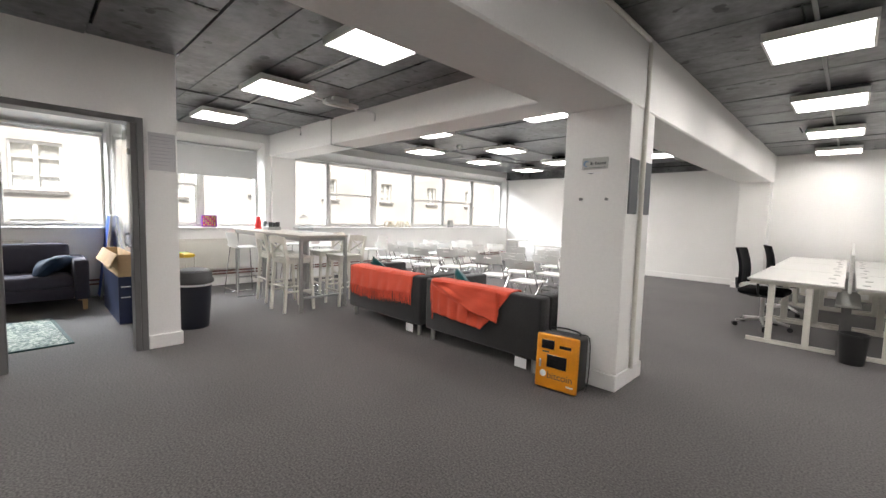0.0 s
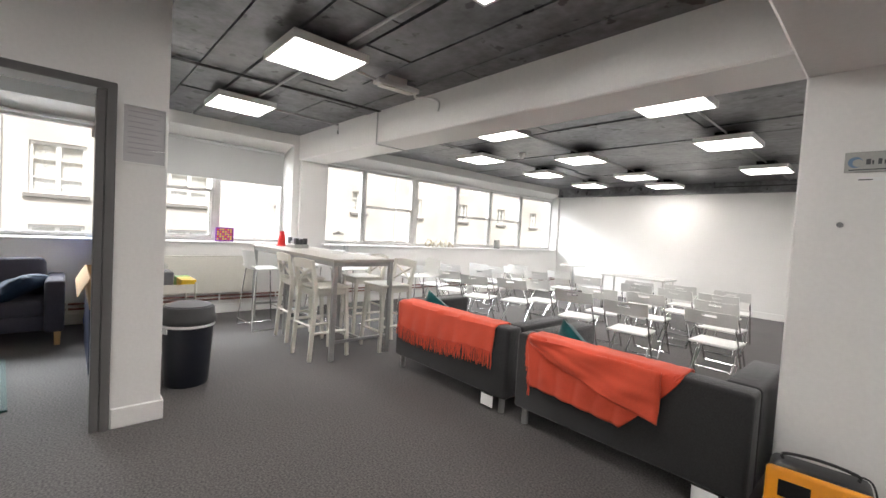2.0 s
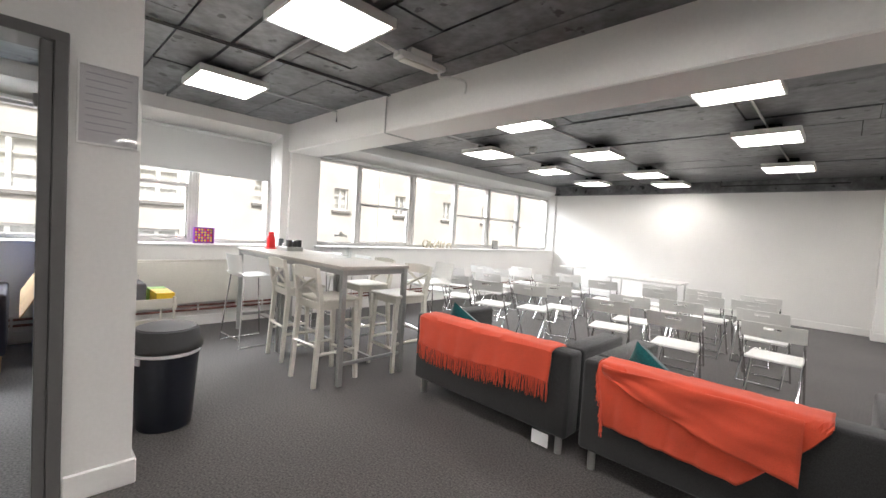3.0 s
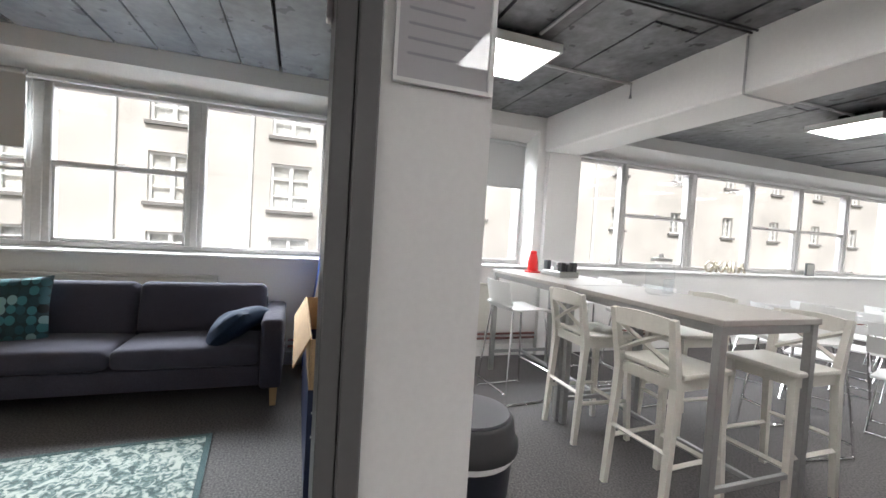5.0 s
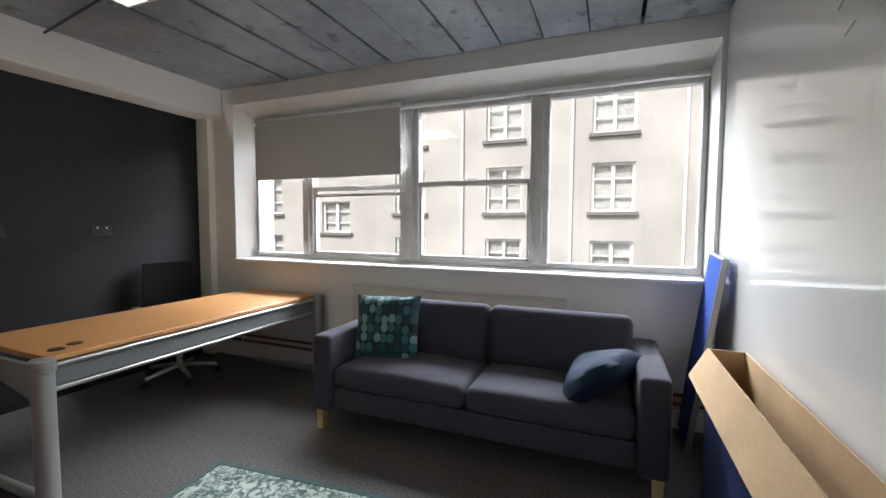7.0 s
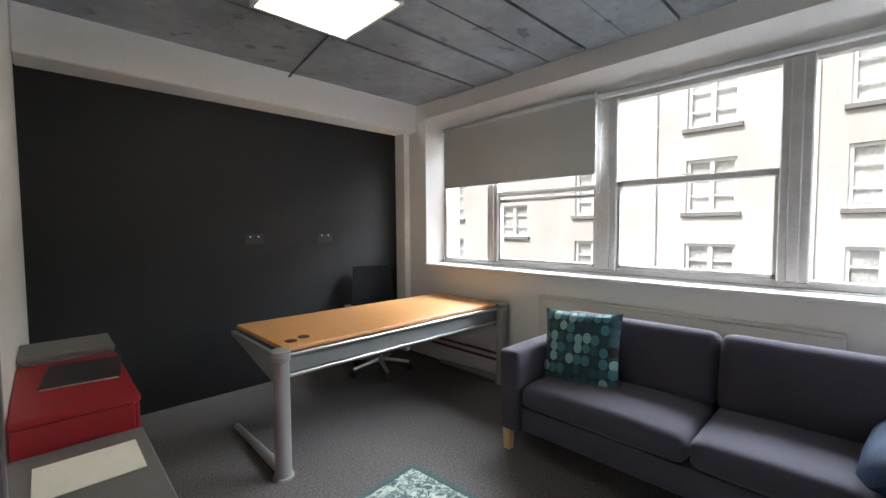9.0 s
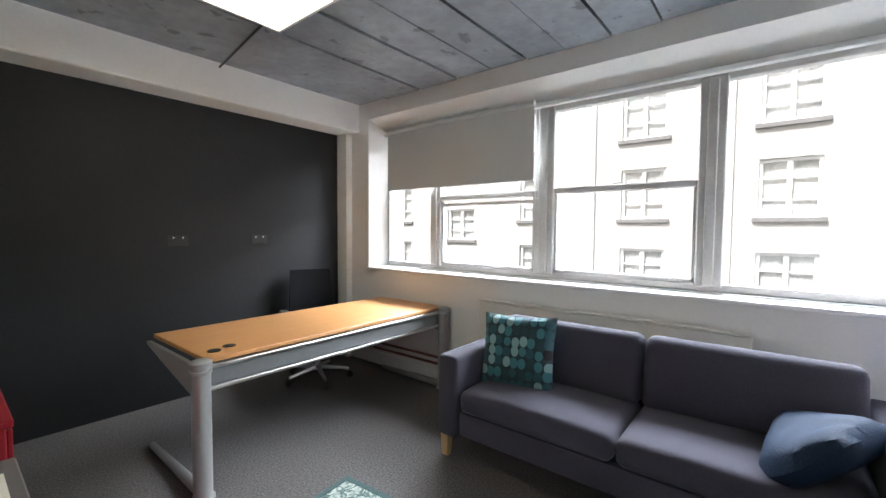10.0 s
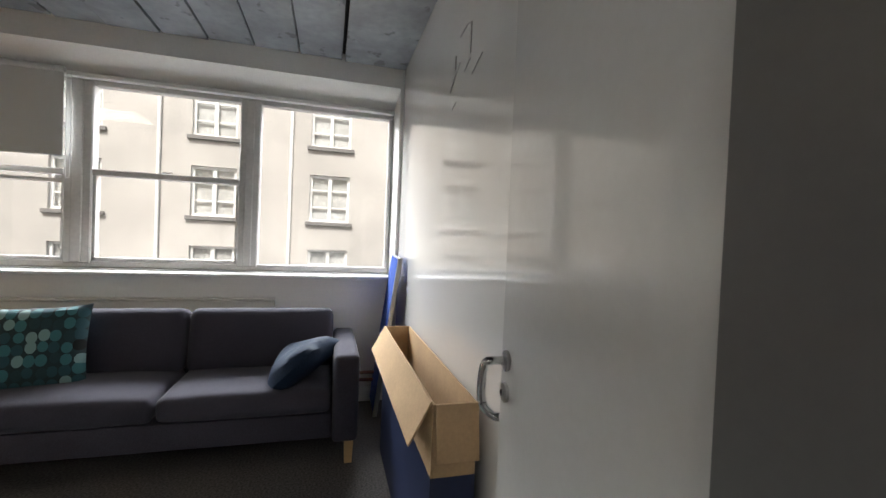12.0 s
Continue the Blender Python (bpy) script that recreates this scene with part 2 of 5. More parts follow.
window_wall("wall_west_office", YK - 0.2, YP, -2.90, 1.17)
window_wall("wall_west_kitchen", YP2, 3.6, 1.42, 3.42)
window_wall("wall_west_hall", 4.05, YF, 4.15, 11.02)
setting("pier_west", B((XO, XB - 0.002, 3.6, 4.05, -0.15, CEIL + 0.1), (XB - 0.002, XB + 0.06, 3.62, 4.03, 0, 2.355)), M_WALL, "white painted wall pier between the windows", "pier")
setting("wall_partition_infill", B((XO, XB - 0.002, YP, YP2, -0.15, CEIL + 0.1)), M_WALL, "white painted wall end between two windows")


def window(name, y0, y1, mulls, bars, sill0, sill1, label):
    """mulls: (from, to) of each mullion; bars: (from, to, z) of each sash rail."""
    w = thing(name, label, "window", kind="structure")
    part("window_frame", B((XW - 0.05, XW + 0.02, y0, y1, WT - 0.04, WT + 0.03), (XW - 0.05, XW + 0.02, y0, y1, WB - 0.02, WB + 0.03),
                           (XW - 0.05, XW + 0.02, y0, y0 + 0.035, WB + 0.031, WT - 0.041), (XW - 0.05, XW + 0.02, y1 - 0.035, y1, WB + 0.031, WT - 0.041), bevel=0.006), M_ALU, w)
    for a, b in mulls:
        bm = B((XW - 0.06, XW + 0.035, a, b, WB + 0.01, WT - 0.01), bevel=0.008)
        box(bm, XW + 0.0352, XW + 0.05, a + (b - a) * 0.3, b - (b - a) * 0.3, WB + 0.02, WT - 0.02, bevel=0.005)
        part("mullion", bm, M_ALU, w)
    edges = [y0 + 0.035] + [v for ab in mulls for v in ab] + [y1 - 0.035]
    for i in range(0, len(edges), 2):
        part("pane", B((XW - 0.012, XW - 0.006, edges[i], edges[i + 1], WB + 0.03, WT - 0.04)), M_GLASS, w).visible_shadow = False
    for a, b, z in bars:
        bm = B((XW - 0.045, XW + 0.03, a, b, z - 0.022, z + 0.022), bevel=0.005)
        part("sash_rail", bm, M_ALU, w)
        part("sash_stile", B((XW - 0.04, XW + 0.015, a, a + 0.02, WB + 0.03, z - 0.0225), (XW - 0.04, XW + 0.015, b - 0.02, b, WB + 0.03, z - 0.0225),
                             (XW - 0.04, XW + 0.015, a, b, WB + 0.031, WB + 0.055)), M_ALU, w)
        part("sash_catch", B((XW + 0.03, XW + 0.05, (a + b) / 2 - 0.04, (a + b) / 2 + 0.03, z + 0.022, z + 0.036), bevel=0.004), M_STEEL, w)
    if name == "window_1":
        part("sash_rail", B((XW - 0.03, XW + 0.012, -2.129, -1.191, 1.648, 1.676), bevel=0.004), M_ALU, w)
    part("window_sill", B((XW + 0.021, XB + 0.05, sill0, sill1, 1.002, 1.03), bevel=0.008, seg=2), M_TRIM, w, "white painted window board")
    part("curtain_rail", B((XW + 0.03, XW + 0.075, y0, y1, WT - 0.005, WT + 0.03), bevel=0.006), M_WHITEPLASTIC, w, "white blind headrail")
    return w


window("window_1", -2.90, 1.17, [(-2.28, -2.15), (-1.17, -1.0), (-0.03, 0.12)], [(-2.15, -1.17, 1.725), (-1.0, -0.03, 1.735)], -3.0, 1.17, "office window with grey metal mullions and sash rails")
window("window_2", 1.42, 3.42, [(1.62, 1.7), (2.40, 2.52)], [(1.7, 2.40, 1.75)], 1.37, 3.52, "kitchen corner window with grey metal mullions")
window("window_3", 4.15, 11.02, [(4.86, 4.96), (6.02, 6.18), (7.25, 7.36), (8.36, 8.48), (9.56, 9.68)],
       [(4.96, 6.02, 1.735), (7.36, 8.36, 1.72), (8.48, 9.56, 1.72)], 4.06, 11.05, "long hall window with grey metal mullions and sash rails")

setting("wall_north", B((XO, XR + 0.2, YF, YF + 0.2, -0.15, 2.52), (-1.3, XR + 0.2, YF, YF + 0.2, 2.52, CEIL + 0.1)), M_WALL, "plain white painted end wall")
setting("wall_north_band", B((XO, -1.3, YF - 0.1, YF + 0.2, 2.522, CEIL + 0.1)), M_CEIL, "charcoal painted band over the end wall", "beam")
# east and south walls lie out of view, added to close the room
setting("wall_east", B((XR, XR + 0.2, YB - 0.2, YF, -0.15, CEIL + 0.1)), M_WALL, "unseen white side wall added to close the room")
setting("wall_south", B((XD2 + 0.001, XR, YB - 0.2, YB, -0.15, CEIL + 0.1)), M_WALL, "unseen white back wall added to close the room")
setting("wall_black", B((XB, XD2, YK - 0.2, YK, -0.15, CEIL + 0.1)), M_BLACKWALL, "matt black painted feature wall")
setting("pier_black_wall", B((XB + 0.001, -7.645, YK + 0.001, -3.30, 0, 2.461)), M_WALL, "white painted narrow pier beside the black wall", "pier")
setting("office_beam", B((XB, XD2 - 0.001, YK + 0.001, -3.167, 2.462, CEIL + 0.05), bevel=0.01), M_WALL, "white painted beam over the black wall", "beam")
setting("wall_partition", B((XB + 0.001, XD2, YP, YP2, 0, CEIL + 0.05)), M_GLOSSWALL, "glossy white dry-wipe painted partition wall")
setting("wall_door_side", B((XD2, XD, -3.46, -0.92, 0, CEIL + 0.05), (XD2, XD, -0.92, 1.095, 2.125, CEIL + 0.05), (XD2, XD, 1.095, YP2, 0, CEIL + 0.05)), M_WALL, "white painted wall beside the office door")
setting("main_beam", B((-1.57, -1.04, YB, YF, 2.19, CEIL + 0.05), bevel=0.012), M_WALL, "white painted concrete beam along the room", "beam")
setting("cross_beam", B((XB, -1.571, 3.59, 4.05, 2.36, CEIL + 0.05), bevel=0.012), M_WALL, "white painted concrete cross beam", "beam")
setting("column", B((-1.565, -1.045, 3.495, 4.0, 0, 2.195), bevel=0.008), M_WALL, "white painted square column", "column")
setting("pier_north", B((-1.565, -1.055, 10.8, YF, 0, 2.195), bevel=0.008), M_WALL, "white painted pier at the end wall", "column")


def skirting(name, *runs):
    bm = bmesh.new()
    for r in runs:
        box(bm, *r, 0, 0.13, bevel=0.006)
    return setting(name, bm, M_TRIM, "white painted skirting board", "baseboard")


skirting("baseboard_column", (-1.585, -1.035, 3.475, 4.02))
skirting("baseboard_pier_north", (-1.585, -1.035, 10.78, YF - 0.02))
skirting("baseboard_north", (XB, -1.59, YF - 0.02, YF), (-1.03, XR, YF - 0.02, YF))
skirting("baseboard_door_wall", (XD, XD + 0.018, 1.1, YP2 + 0.018), (XD, XD + 0.018, -3.4, -0.98))
skirting("baseboard_partition", (XB + 0.02, XD - 0.002, YP2, YP2 + 0.018))
skirting("baseboard_office", (XB, XB + 0.018, -3.44, 1.2))
skirting("baseboard_west", (XB, XB + 0.018, 1.38, 3.6), (XB, XB + 0.018, 4.08, YF - 0.03))


def ceiling(name, x0, x1, y0, y1, material, width, seed, cross, joints=()):
    """Board-marked concrete: long strips of slightly uneven level with open joints, a dark backing above."""
    rnd = random.Random(seed)
    bm = bmesh.new()
    y = y0
    while y < y1 - 0.02:
        w = min(width * rnd.uniform(0.75, 1.3), y1 - y)
        if joints:
            w = min(j for j in (*joints, y1) if j > y + 0.01) - y
        cuts = [x0] + sorted(rnd.uniform(x0, x1) for _ in range(cross)) + [x1]
        for a, b in zip(cuts, cuts[1:]):
            if b - a < 0.02:
                continue
            g = rnd.choice((0.005, 0.009, 0.016, 0.024))
            dz = rnd.uniform(0, 0.016)
            box(bm, a + 0.004, b - 0.004, y + g, y + w - 0.002, CEIL + dz, CEIL + 0.05)
        y += w
    ob = setting(name, bm, material, "dark painted board-marked concrete ceiling", "ceiling")
    setting(name + "_slab", B((x0 - 0.1, x1 + 0.1, y0, y1, CEIL + 0.06, CEIL + 0.25)), M_CEILGAP, "dark concrete slab above the ceiling boards", "ceiling")
    return ob


ceiling("ceiling_office", XB, XD2, -3.167, YP, M_CEIL_OFFICE, 0.42, 3, 1, (-2.77, -2.29, -1.85, -1.5, -1.18, -0.865, -0.54, -0.232, 0.08, 0.4, 0.72))
ceiling("ceiling_kitchen", XB, -1.57, YP2, 3.59, M_CEIL, 0.42, 4, 3)
ceiling("ceiling_hall", XB, -1.57, 4.05, YF - 0.1, M_CEIL, 0.7, 5, 2)
ceiling("ceiling_entry", XD, -1.57, YB, YP2, M_CEIL, 0.5, 6, 2)
ceiling("ceiling_desks", -1.05, XR, YB, YF, M_CEIL, 0.55, 7, 1)

# ---- the building across the street ----
M_RENDERED = mat("beige_rendered_facade", (0.50, 0.475, 0.44), 0.9, grain=0.08, scale=20, bump=0.2, stain=0.16, stain_scale=0.5)
M_SILLSTONE = mat("grey_stone_sill", (0.2, 0.19, 0.18), 0.85, grain=0.1, scale=20, bump=0.1)
M_DARKGLASS = mat("far_window_glass", (0.22, 0.24, 0.25), 0.08, grain=0.3, scale=2, spec=0.8)
M_NET = mat("net_curtain", (0.5, 0.5, 0.48), 0.9, grain=0.2, scale=12, stain=0.2, stain_scale=2)
M_ASPHALT = mat("asphalt", (0.05, 0.05, 0.05), 0.9, grain=0.3, scale=60, bump=0.3)
XFAC = -19.5
setting("ground", B((-400, 400, -400, 400, -6.4, -6.2)), M_ASPHALT, "grey asphalt street far below", "ground")
# ---- lamps ----
def led_panel(x, y, z, material, label, hang=0.0, s=0.3):
    p = thing("ceiling_light", label, "ceiling light", "square ceiling panel lights", m=pose(x, y, z))
    part("frame", B((-s, s, -s, -s + 0.018, 0, 0.06), (-s, s, s - 0.018, s, 0, 0.06), (-s, -s + 0.018, -s + 0.0181, s - 0.0181, 0, 0.06), (s - 0.018, s, -s + 0.0181, s - 0.0181, 0, 0.06),
                    (-s + 0.018, s - 0.018, -s + 0.018, s - 0.018, 0.045, 0.06)), M_WHITEPLASTIC, p)
    part("diffuser", B((-s + 0.019, s - 0.019, -s + 0.019, s - 0.019, 0.004, 0.03)), material, p, "glowing white diffuser")
    part("mounting_block", B((-0.12, 0.12, -0.12, 0.12, 0.0605, CEIL - z + 0.012)), M_CEILGAP, p)
    return p


ROOM = "lit square white panel light under the dark ceiling"
for x in (-2.58, -4.39, -6.33):
    led_panel(x, 2.31, 2.634, M_LED, ROOM)
# panels at y -1.6 and 0.35 are unseen, added to carry the row on
for y in (-1.6, 0.35, 4.4, 6.4, 8.4, 10.35):
    led_panel(-0.1, y, 2.634, M_LED, ROOM)
# this whole row is out of view, added past the seen one
for y in (-1.6, 0.35, 2.4, 4.4, 6.4, 8.4, 10.35):
    led_panel(2.4, y, 2.634, M_LED, ROOM)
for x, ys in ((-2.67, (4.85, 6.75, 8.95)), (-4.66, (4.8, 6.85, 8.9, 10.35)), (-6.06, (6.05, 7.9, 9.75))):
    for y in ys:
        led_panel(x, y, 2.6, M_LED, ROOM)
# two unseen panels, added to brighten the entry and door wall
for y in (-0.7, -2.5):
    led_panel(-2.58, y, 2.634, M_LED, ROOM)
led_panel(-5.87, -1.75, 2.63, M_LEDWARM, "warm lit square panel light under the slate ceiling")
def facade():
    """Rendered terrace across the street: windows in columns and storeys set into the wall."""
    h = thing("apartment_building", "beige rendered apartment building with white sash windows across the street", "building", m=pose(XFAC, 0, 0))
    cols = [-14.15, -10.5, -6.9, -3.08] + [0.62 + 3.68 * i for i in range(12)]
    rows = [-3.41, -0.79, 1.83, 4.45, 7.07]
    ww, wh = 0.68, 1.64
    low = {c: (0.38, 1.05, 0.25) for c in cols if c > 5.0}      # small windows in the plainer half
    low[-10.5] = (0.74, 1.34, -0.83)        # stair windows: wider, shorter and half a step lower
    bm = bmesh.new()
    edge = -18.0
    for c in cols:
        w_, h_, dz = low.get(c, (ww, wh, 0.0))
        box(bm, -0.4, 0, edge, c - w_, -6.2, 11.0)
        edge = c + w_
        zs = [-6.2] + [v for r in rows for v in (r + dz, r + dz + h_)] + [11.0]
        for k in range(0, len(zs), 2):
            box(bm, -0.4, 0, c - w_, c + w_, zs[k], zs[k + 1])
    box(bm, -0.4, 0, edge, 45, -6.2, 11.0)
    part("wall", bm, M_RENDERED, h)
    part("roof", B((-8, 0.2, -18, 45, 11.001, 11.3)), M_SILLSTONE, h)
    part("back_wall", B((-8, -7.8, -18, 45, -6.2, 11.0)), M_RENDERED, h)
    fr = B((-0.2, -0.12, -ww, ww, 0, 0.09), (-0.2, -0.12, -ww, ww, wh - 0.09, wh), (-0.2, -0.12, -ww, -ww + 0.09, 0.09, wh - 0.09), (-0.2, -0.12, ww - 0.09, ww, 0.09, wh - 0.09),
           (-0.2, -0.11, -0.06, 0.06, 0.09, wh - 0.09), (-0.19, -0.13, -ww + 0.09, -0.08, 0.5, 0.55), (-0.19, -0.13, 0.08, ww - 0.09, 0.5, 0.55),
           (-0.19, -0.13, -ww + 0.09, -0.08, 1.1, 1.15), (-0.19, -0.13, 0.08, ww - 0.09, 1.1, 1.15))
    fr_me = None
    for r0 in rows:
        for c in cols:
            w_, h_, dz = low.get(c, (ww, wh, 0.0))
            r = r0 + dz
            w = part("window", B((-0.3, -0.26, c - w_, c + w_, r, r + h_)), M_NET, h)
            if fr_me is None:
                o = part("window_frame", fr, M_TRIM, w)
                fr_me = o.data
            else:
                o = new("window_frame", fr_me)
                o.parent = w
            o.location, o.scale = (0, c, r), (1, w_ / ww, h_ / wh)
            part("glass", B((-0.17, -0.165, c - w_ + 0.05, c + w_ - 0.05, r + 0.05, r + h_ - 0.05)), M_GLASS, w)
            part("sill", B((-0.1, 0.12, c - w_ - 0.12, c + w_ + 0.12, r - 0.13, r - 0.001), bevel=0.01), M_SILLSTONE, w)
    for y in (-4.67, -0.70, 2.72, 6.6, 13.9):
        part("drainpipe", tube(bmesh.new(), [(0.08, y, -6.2), (0.08, y, 11.0)], 0.055), M_TRIM, h, "white painted drainpipe")


facade()


# ---- soft things ----
def soft(bm, x0, x1, y0, y1, z0, z1, r=0.04, seg=3):
    return box(bm, x0, x1, y0, y1, z0, z1, bevel=r, seg=seg)


def puffed(x0, x1, y0, y1, z0, z1, axis, puff=0.03, r=0.05, n=7):
    """A seat or back cushion: rounded box whose broad faces bulge."""
    bm = bmesh.new()
    soft(bm, x0, x1, y0, y1, z0, z1, r, 3)
    bmesh.ops.subdivide_edges(bm, edges=[e for e in bm.edges if e.calc_length() > 0.2], cuts=n, use_grid_fill=True)
    c = Vector(((x0 + x1) / 2, (y0 + y1) / 2, (z0 + z1) / 2))
    h = Vector((x1 - x0, y1 - y0, z1 - z0)) / 2
    others = [i for i in range(3) if i != axis]
    for v in bm.verts:
        d = v.co - c
        k = 1.0
        for i in others:
            k *= max(0.0, 1 - (d[i] / h[i]) ** 2) ** 0.6
        v.co[axis] += math.copysign(puff * k, d[axis]) * min(1, abs(d[axis]) / (h[axis] * 0.6)) + 0.004 * noise.noise(v.co * 9)
    return bm


def pillow(size, thick, seed, slump=0.0, n=18):
    """A square cushion lying in its own xz plane, with pinched corners."""
    bm = bmesh.new()
    sheets = []
    for side in (-1, 1):
        g = []
        for i in range(n + 1):
            row = []
            for j in range(n + 1):
                u, w = i / n * 2 - 1, j / n * 2 - 1
                k = ((1 - u ** 4) * (1 - w ** 4)) ** 0.5
                pin = 1 - 0.07 * (1 - u * u) * abs(w) ** 3 - 0.0
                pin2 = 1 - 0.07 * (1 - w * w) * abs(u) ** 3
                p = Vector((u * size / 2 * pin2, side * thick / 2 * k, w * size / 2 * pin))
                p += Vector((0, 0.014 * k, 0.0)) * noise.noise(Vector((u * 2.2, w * 2.2, seed)))
                p.z -= slump * (1 - w) * (1 - u * u) * 0.1
                p.y += slump * 0.25 * u * w * size
                row.append(bm.verts.new(p))
            g.append(row)
        sheets.append(g)
        for i in range(n):
            for j in range(n):
                q = (g[i][j], g[i + 1][j], g[i + 1][j + 1], g[i][j + 1])
                bm.faces.new(q if side < 0 else q[::-1])
    bmesh.ops.remove_doubles(bm, verts=bm.verts, dist=0.0008)
    return bm


def dotted_material(name):
    """Printed cushion cover: rows of pale and teal discs on a dark ground."""
    m = mat(name, (0.02, 0.06, 0.07), 0.9, bump=0.15, scale=300, sheen=0.2)
    nt = m.node_tree
    b = nt.nodes["Principled BSDF"]
    co = nt.nodes.new("ShaderNodeTexCoord")
    v = nt.nodes.new("ShaderNodeTexVoronoi")
    v.inputs["Scale"].default_value = 19.0
    v.inputs["Randomness"].default_value = 0.25
    mp = nt.nodes.new("ShaderNodeMapping")
    mp.inputs["Scale"].default_value = (1, 0.001, 0.8)
    nt.links.new(co.outputs["Object"], mp.inputs[0])
    nt.links.new(mp.outputs[0], v.inputs["Vector"])
    lt = nt.nodes.new("ShaderNodeMath")
    lt.operation = "LESS_THAN"
    lt.inputs[1].default_value = 0.5
    nt.links.new(v.outputs["Distance"], lt.inputs[0])
    sep = nt.nodes.new("ShaderNodeSeparateColor")
    nt.links.new(v.outputs["Color"], sep.inputs[0])
    ramp = nt.nodes.new("ShaderNodeValToRGB")
    ramp.color_ramp.interpolation = "CONSTANT"
    for p, c in ((0.0, (0.015, 0.065, 0.08, 1)), (0.35, (0.04, 0.15, 0.17, 1)), (0.6, (0.20, 0.32, 0.32, 1)), (0.82, (0.012, 0.04, 0.05, 1))):
        e = ramp.color_ramp.elements.new(p)
        e.color = c
    nt.links.new(sep.outputs[0], ramp.inputs[0])
    mix = nt.nodes.new("ShaderNodeMix")
    mix.data_type = "RGBA"
    nt.links.new(lt.outputs[0], mix.inputs[0])
    mix.inputs[6].default_value = (0.01, 0.03, 0.035, 1)
    nt.links.new(ramp.outputs[0], mix.inputs[7])
    nt.links.new(mix.outputs[2], b.inputs["Base Color"])
    return m


def rug_material(name):
    """Faded floral rug: pale worn patches in teal and dark green."""
    m = mat(name, (0.2, 0.3, 0.28), 0.95, bump=0.3, scale=220, sheen=0.2)
    nt = m.node_tree
    b = nt.nodes["Principled BSDF"]
    geo = nt.nodes.new("ShaderNodeNewGeometry")
    n = nt.nodes.new("ShaderNodeTexNoise")
    n.inputs["Scale"].default_value, n.inputs["Detail"].default_value, n.inputs["Distortion"].default_value = 24, 6, 1.2
    nt.links.new(geo.outputs["Position"], n.inputs["Vector"])
    ramp = nt.nodes.new("ShaderNodeValToRGB")
    r = ramp.color_ramp
    r.elements[0].position, r.elements[0].color = 0.38, (0.025, 0.055, 0.05, 1)
    r.elements[1].position, r.elements[1].color = 0.62, (0.38, 0.41, 0.36, 1)
    for p, c in ((0.46, (0.085, 0.14, 0.13, 1)), (0.5, (0.17, 0.22, 0.2, 1)), (0.54, (0.30, 0.33, 0.29, 1))):
        r.elements.new(p).color = c
    nt.links.new(n.outputs[0], ramp.inputs[0])
    nt.links.new(ramp.outputs[0], b.inputs["Base Color"])
    return m


M_SOFA_OFFICE = weave_material("slate_woven_upholstery", (0.052, 0.049, 0.066), sheen=0.12)
M_SOFA_DARK = weave_material("charcoal_woven_upholstery", (0.033, 0.033, 0.034))
M_THROW = mat("coral_wool_throw", (0.70, 0.095, 0.05), 0.95, grain=0.1, scale=320, bump=0.12, stain=0.07, stain_scale=4.0, sheen=0.2, spec=0.15)
M_TEAL = weave_material("teal_velvet", (0.006, 0.085, 0.09), scale=120, sheen=0.4)
M_NAVYCUSHION = weave_material("navy_satin_cushion", (0.010, 0.021, 0.044), scale=120, rough=0.7, sheen=0.0)
M_DOTS = dotted_material("teal_disc_print")
M_RUG = rug_material("faded_teal_floral_rug")
M_RUGEDGE = weave_material("dark_teal_rug_border", (0.03, 0.07, 0.07), scale=200)
M_BEECH = wood_material("beech_veneer", (0.50, 0.24, 0.085), (0.60, 0.31, 0.12), "X", rough=0.32)
M_LEGWOOD = wood_material("pale_pine", (0.55, 0.36, 0.17), (0.62, 0.43, 0.22), "Z")
M_CARD = mat("brown_corrugated_card", (0.46, 0.31, 0.17), 0.85, grain=0.06, scale=70, bump=0.06, stain=0.1, stain_scale=4)
M_CARDNAVY = mat("navy_printed_card", (0.012, 0.02, 0.06), 0.45, grain=0.08, scale=30, stain=0.1)
M_BLUEFELT = weave_material("blue_felt_board", (0.01, 0.06, 0.34), scale=240, stain=0.06, sheen=0.1)
M_GREYMETAL = mat("silver_grey_painted_metal", (0.36, 0.36, 0.35), 0.38, 0.4, grain=0.04, scale=60, stain=0.05)
M_DARKGREYMETAL = mat("mid_grey_painted_metal", (0.16, 0.165, 0.165), 0.45, 0.0, grain=0.05, scale=60, stain=0.06)
M_CABGREY = mat("grey_cabinet_paint", (0.14, 0.135, 0.125), 0.5, grain=0.05, scale=60, stain=0.07)
M_RED = mat("glossy_red_paint", (0.27, 0.006, 0.014), 0.45, grain=0.04, scale=40, stain=0.06)
M_PAPER = mat("cream_paper", (0.78, 0.75, 0.64), 0.8, grain=0.03, scale=60, stain=0.03)
M_WHITEPAPER = mat("white_paper", (0.8, 0.8, 0.8), 0.7, grain=0.02, scale=60)
M_BLACKMESH = mat("black_chair_fabric", (0.005, 0.005, 0.006), 0.8, spec=0.1, grain=0.25, scale=250, bump=0.2)
M_COPPER = mat("red_brown_painted_pipe", (0.16, 0.05, 0.035), 0.45, grain=0.1, scale=30, stain=0.15)
M_ORANGE = mat("orange_yellow_plastic", (0.80, 0.30, 0.012), 0.4, grain=0.04, scale=40, stain=0.05)
M_SCREEN = mat("black_glass_screen", (0.008, 0.008, 0.009), 0.1)
M_GREYPLATE = mat("brushed_grey_plate", (0.38, 0.38, 0.36), 0.35, 0.6, grain=0.05, scale=120)
M_INK = mat("dark_grey_ink", (0.06, 0.065, 0.07), 0.6)
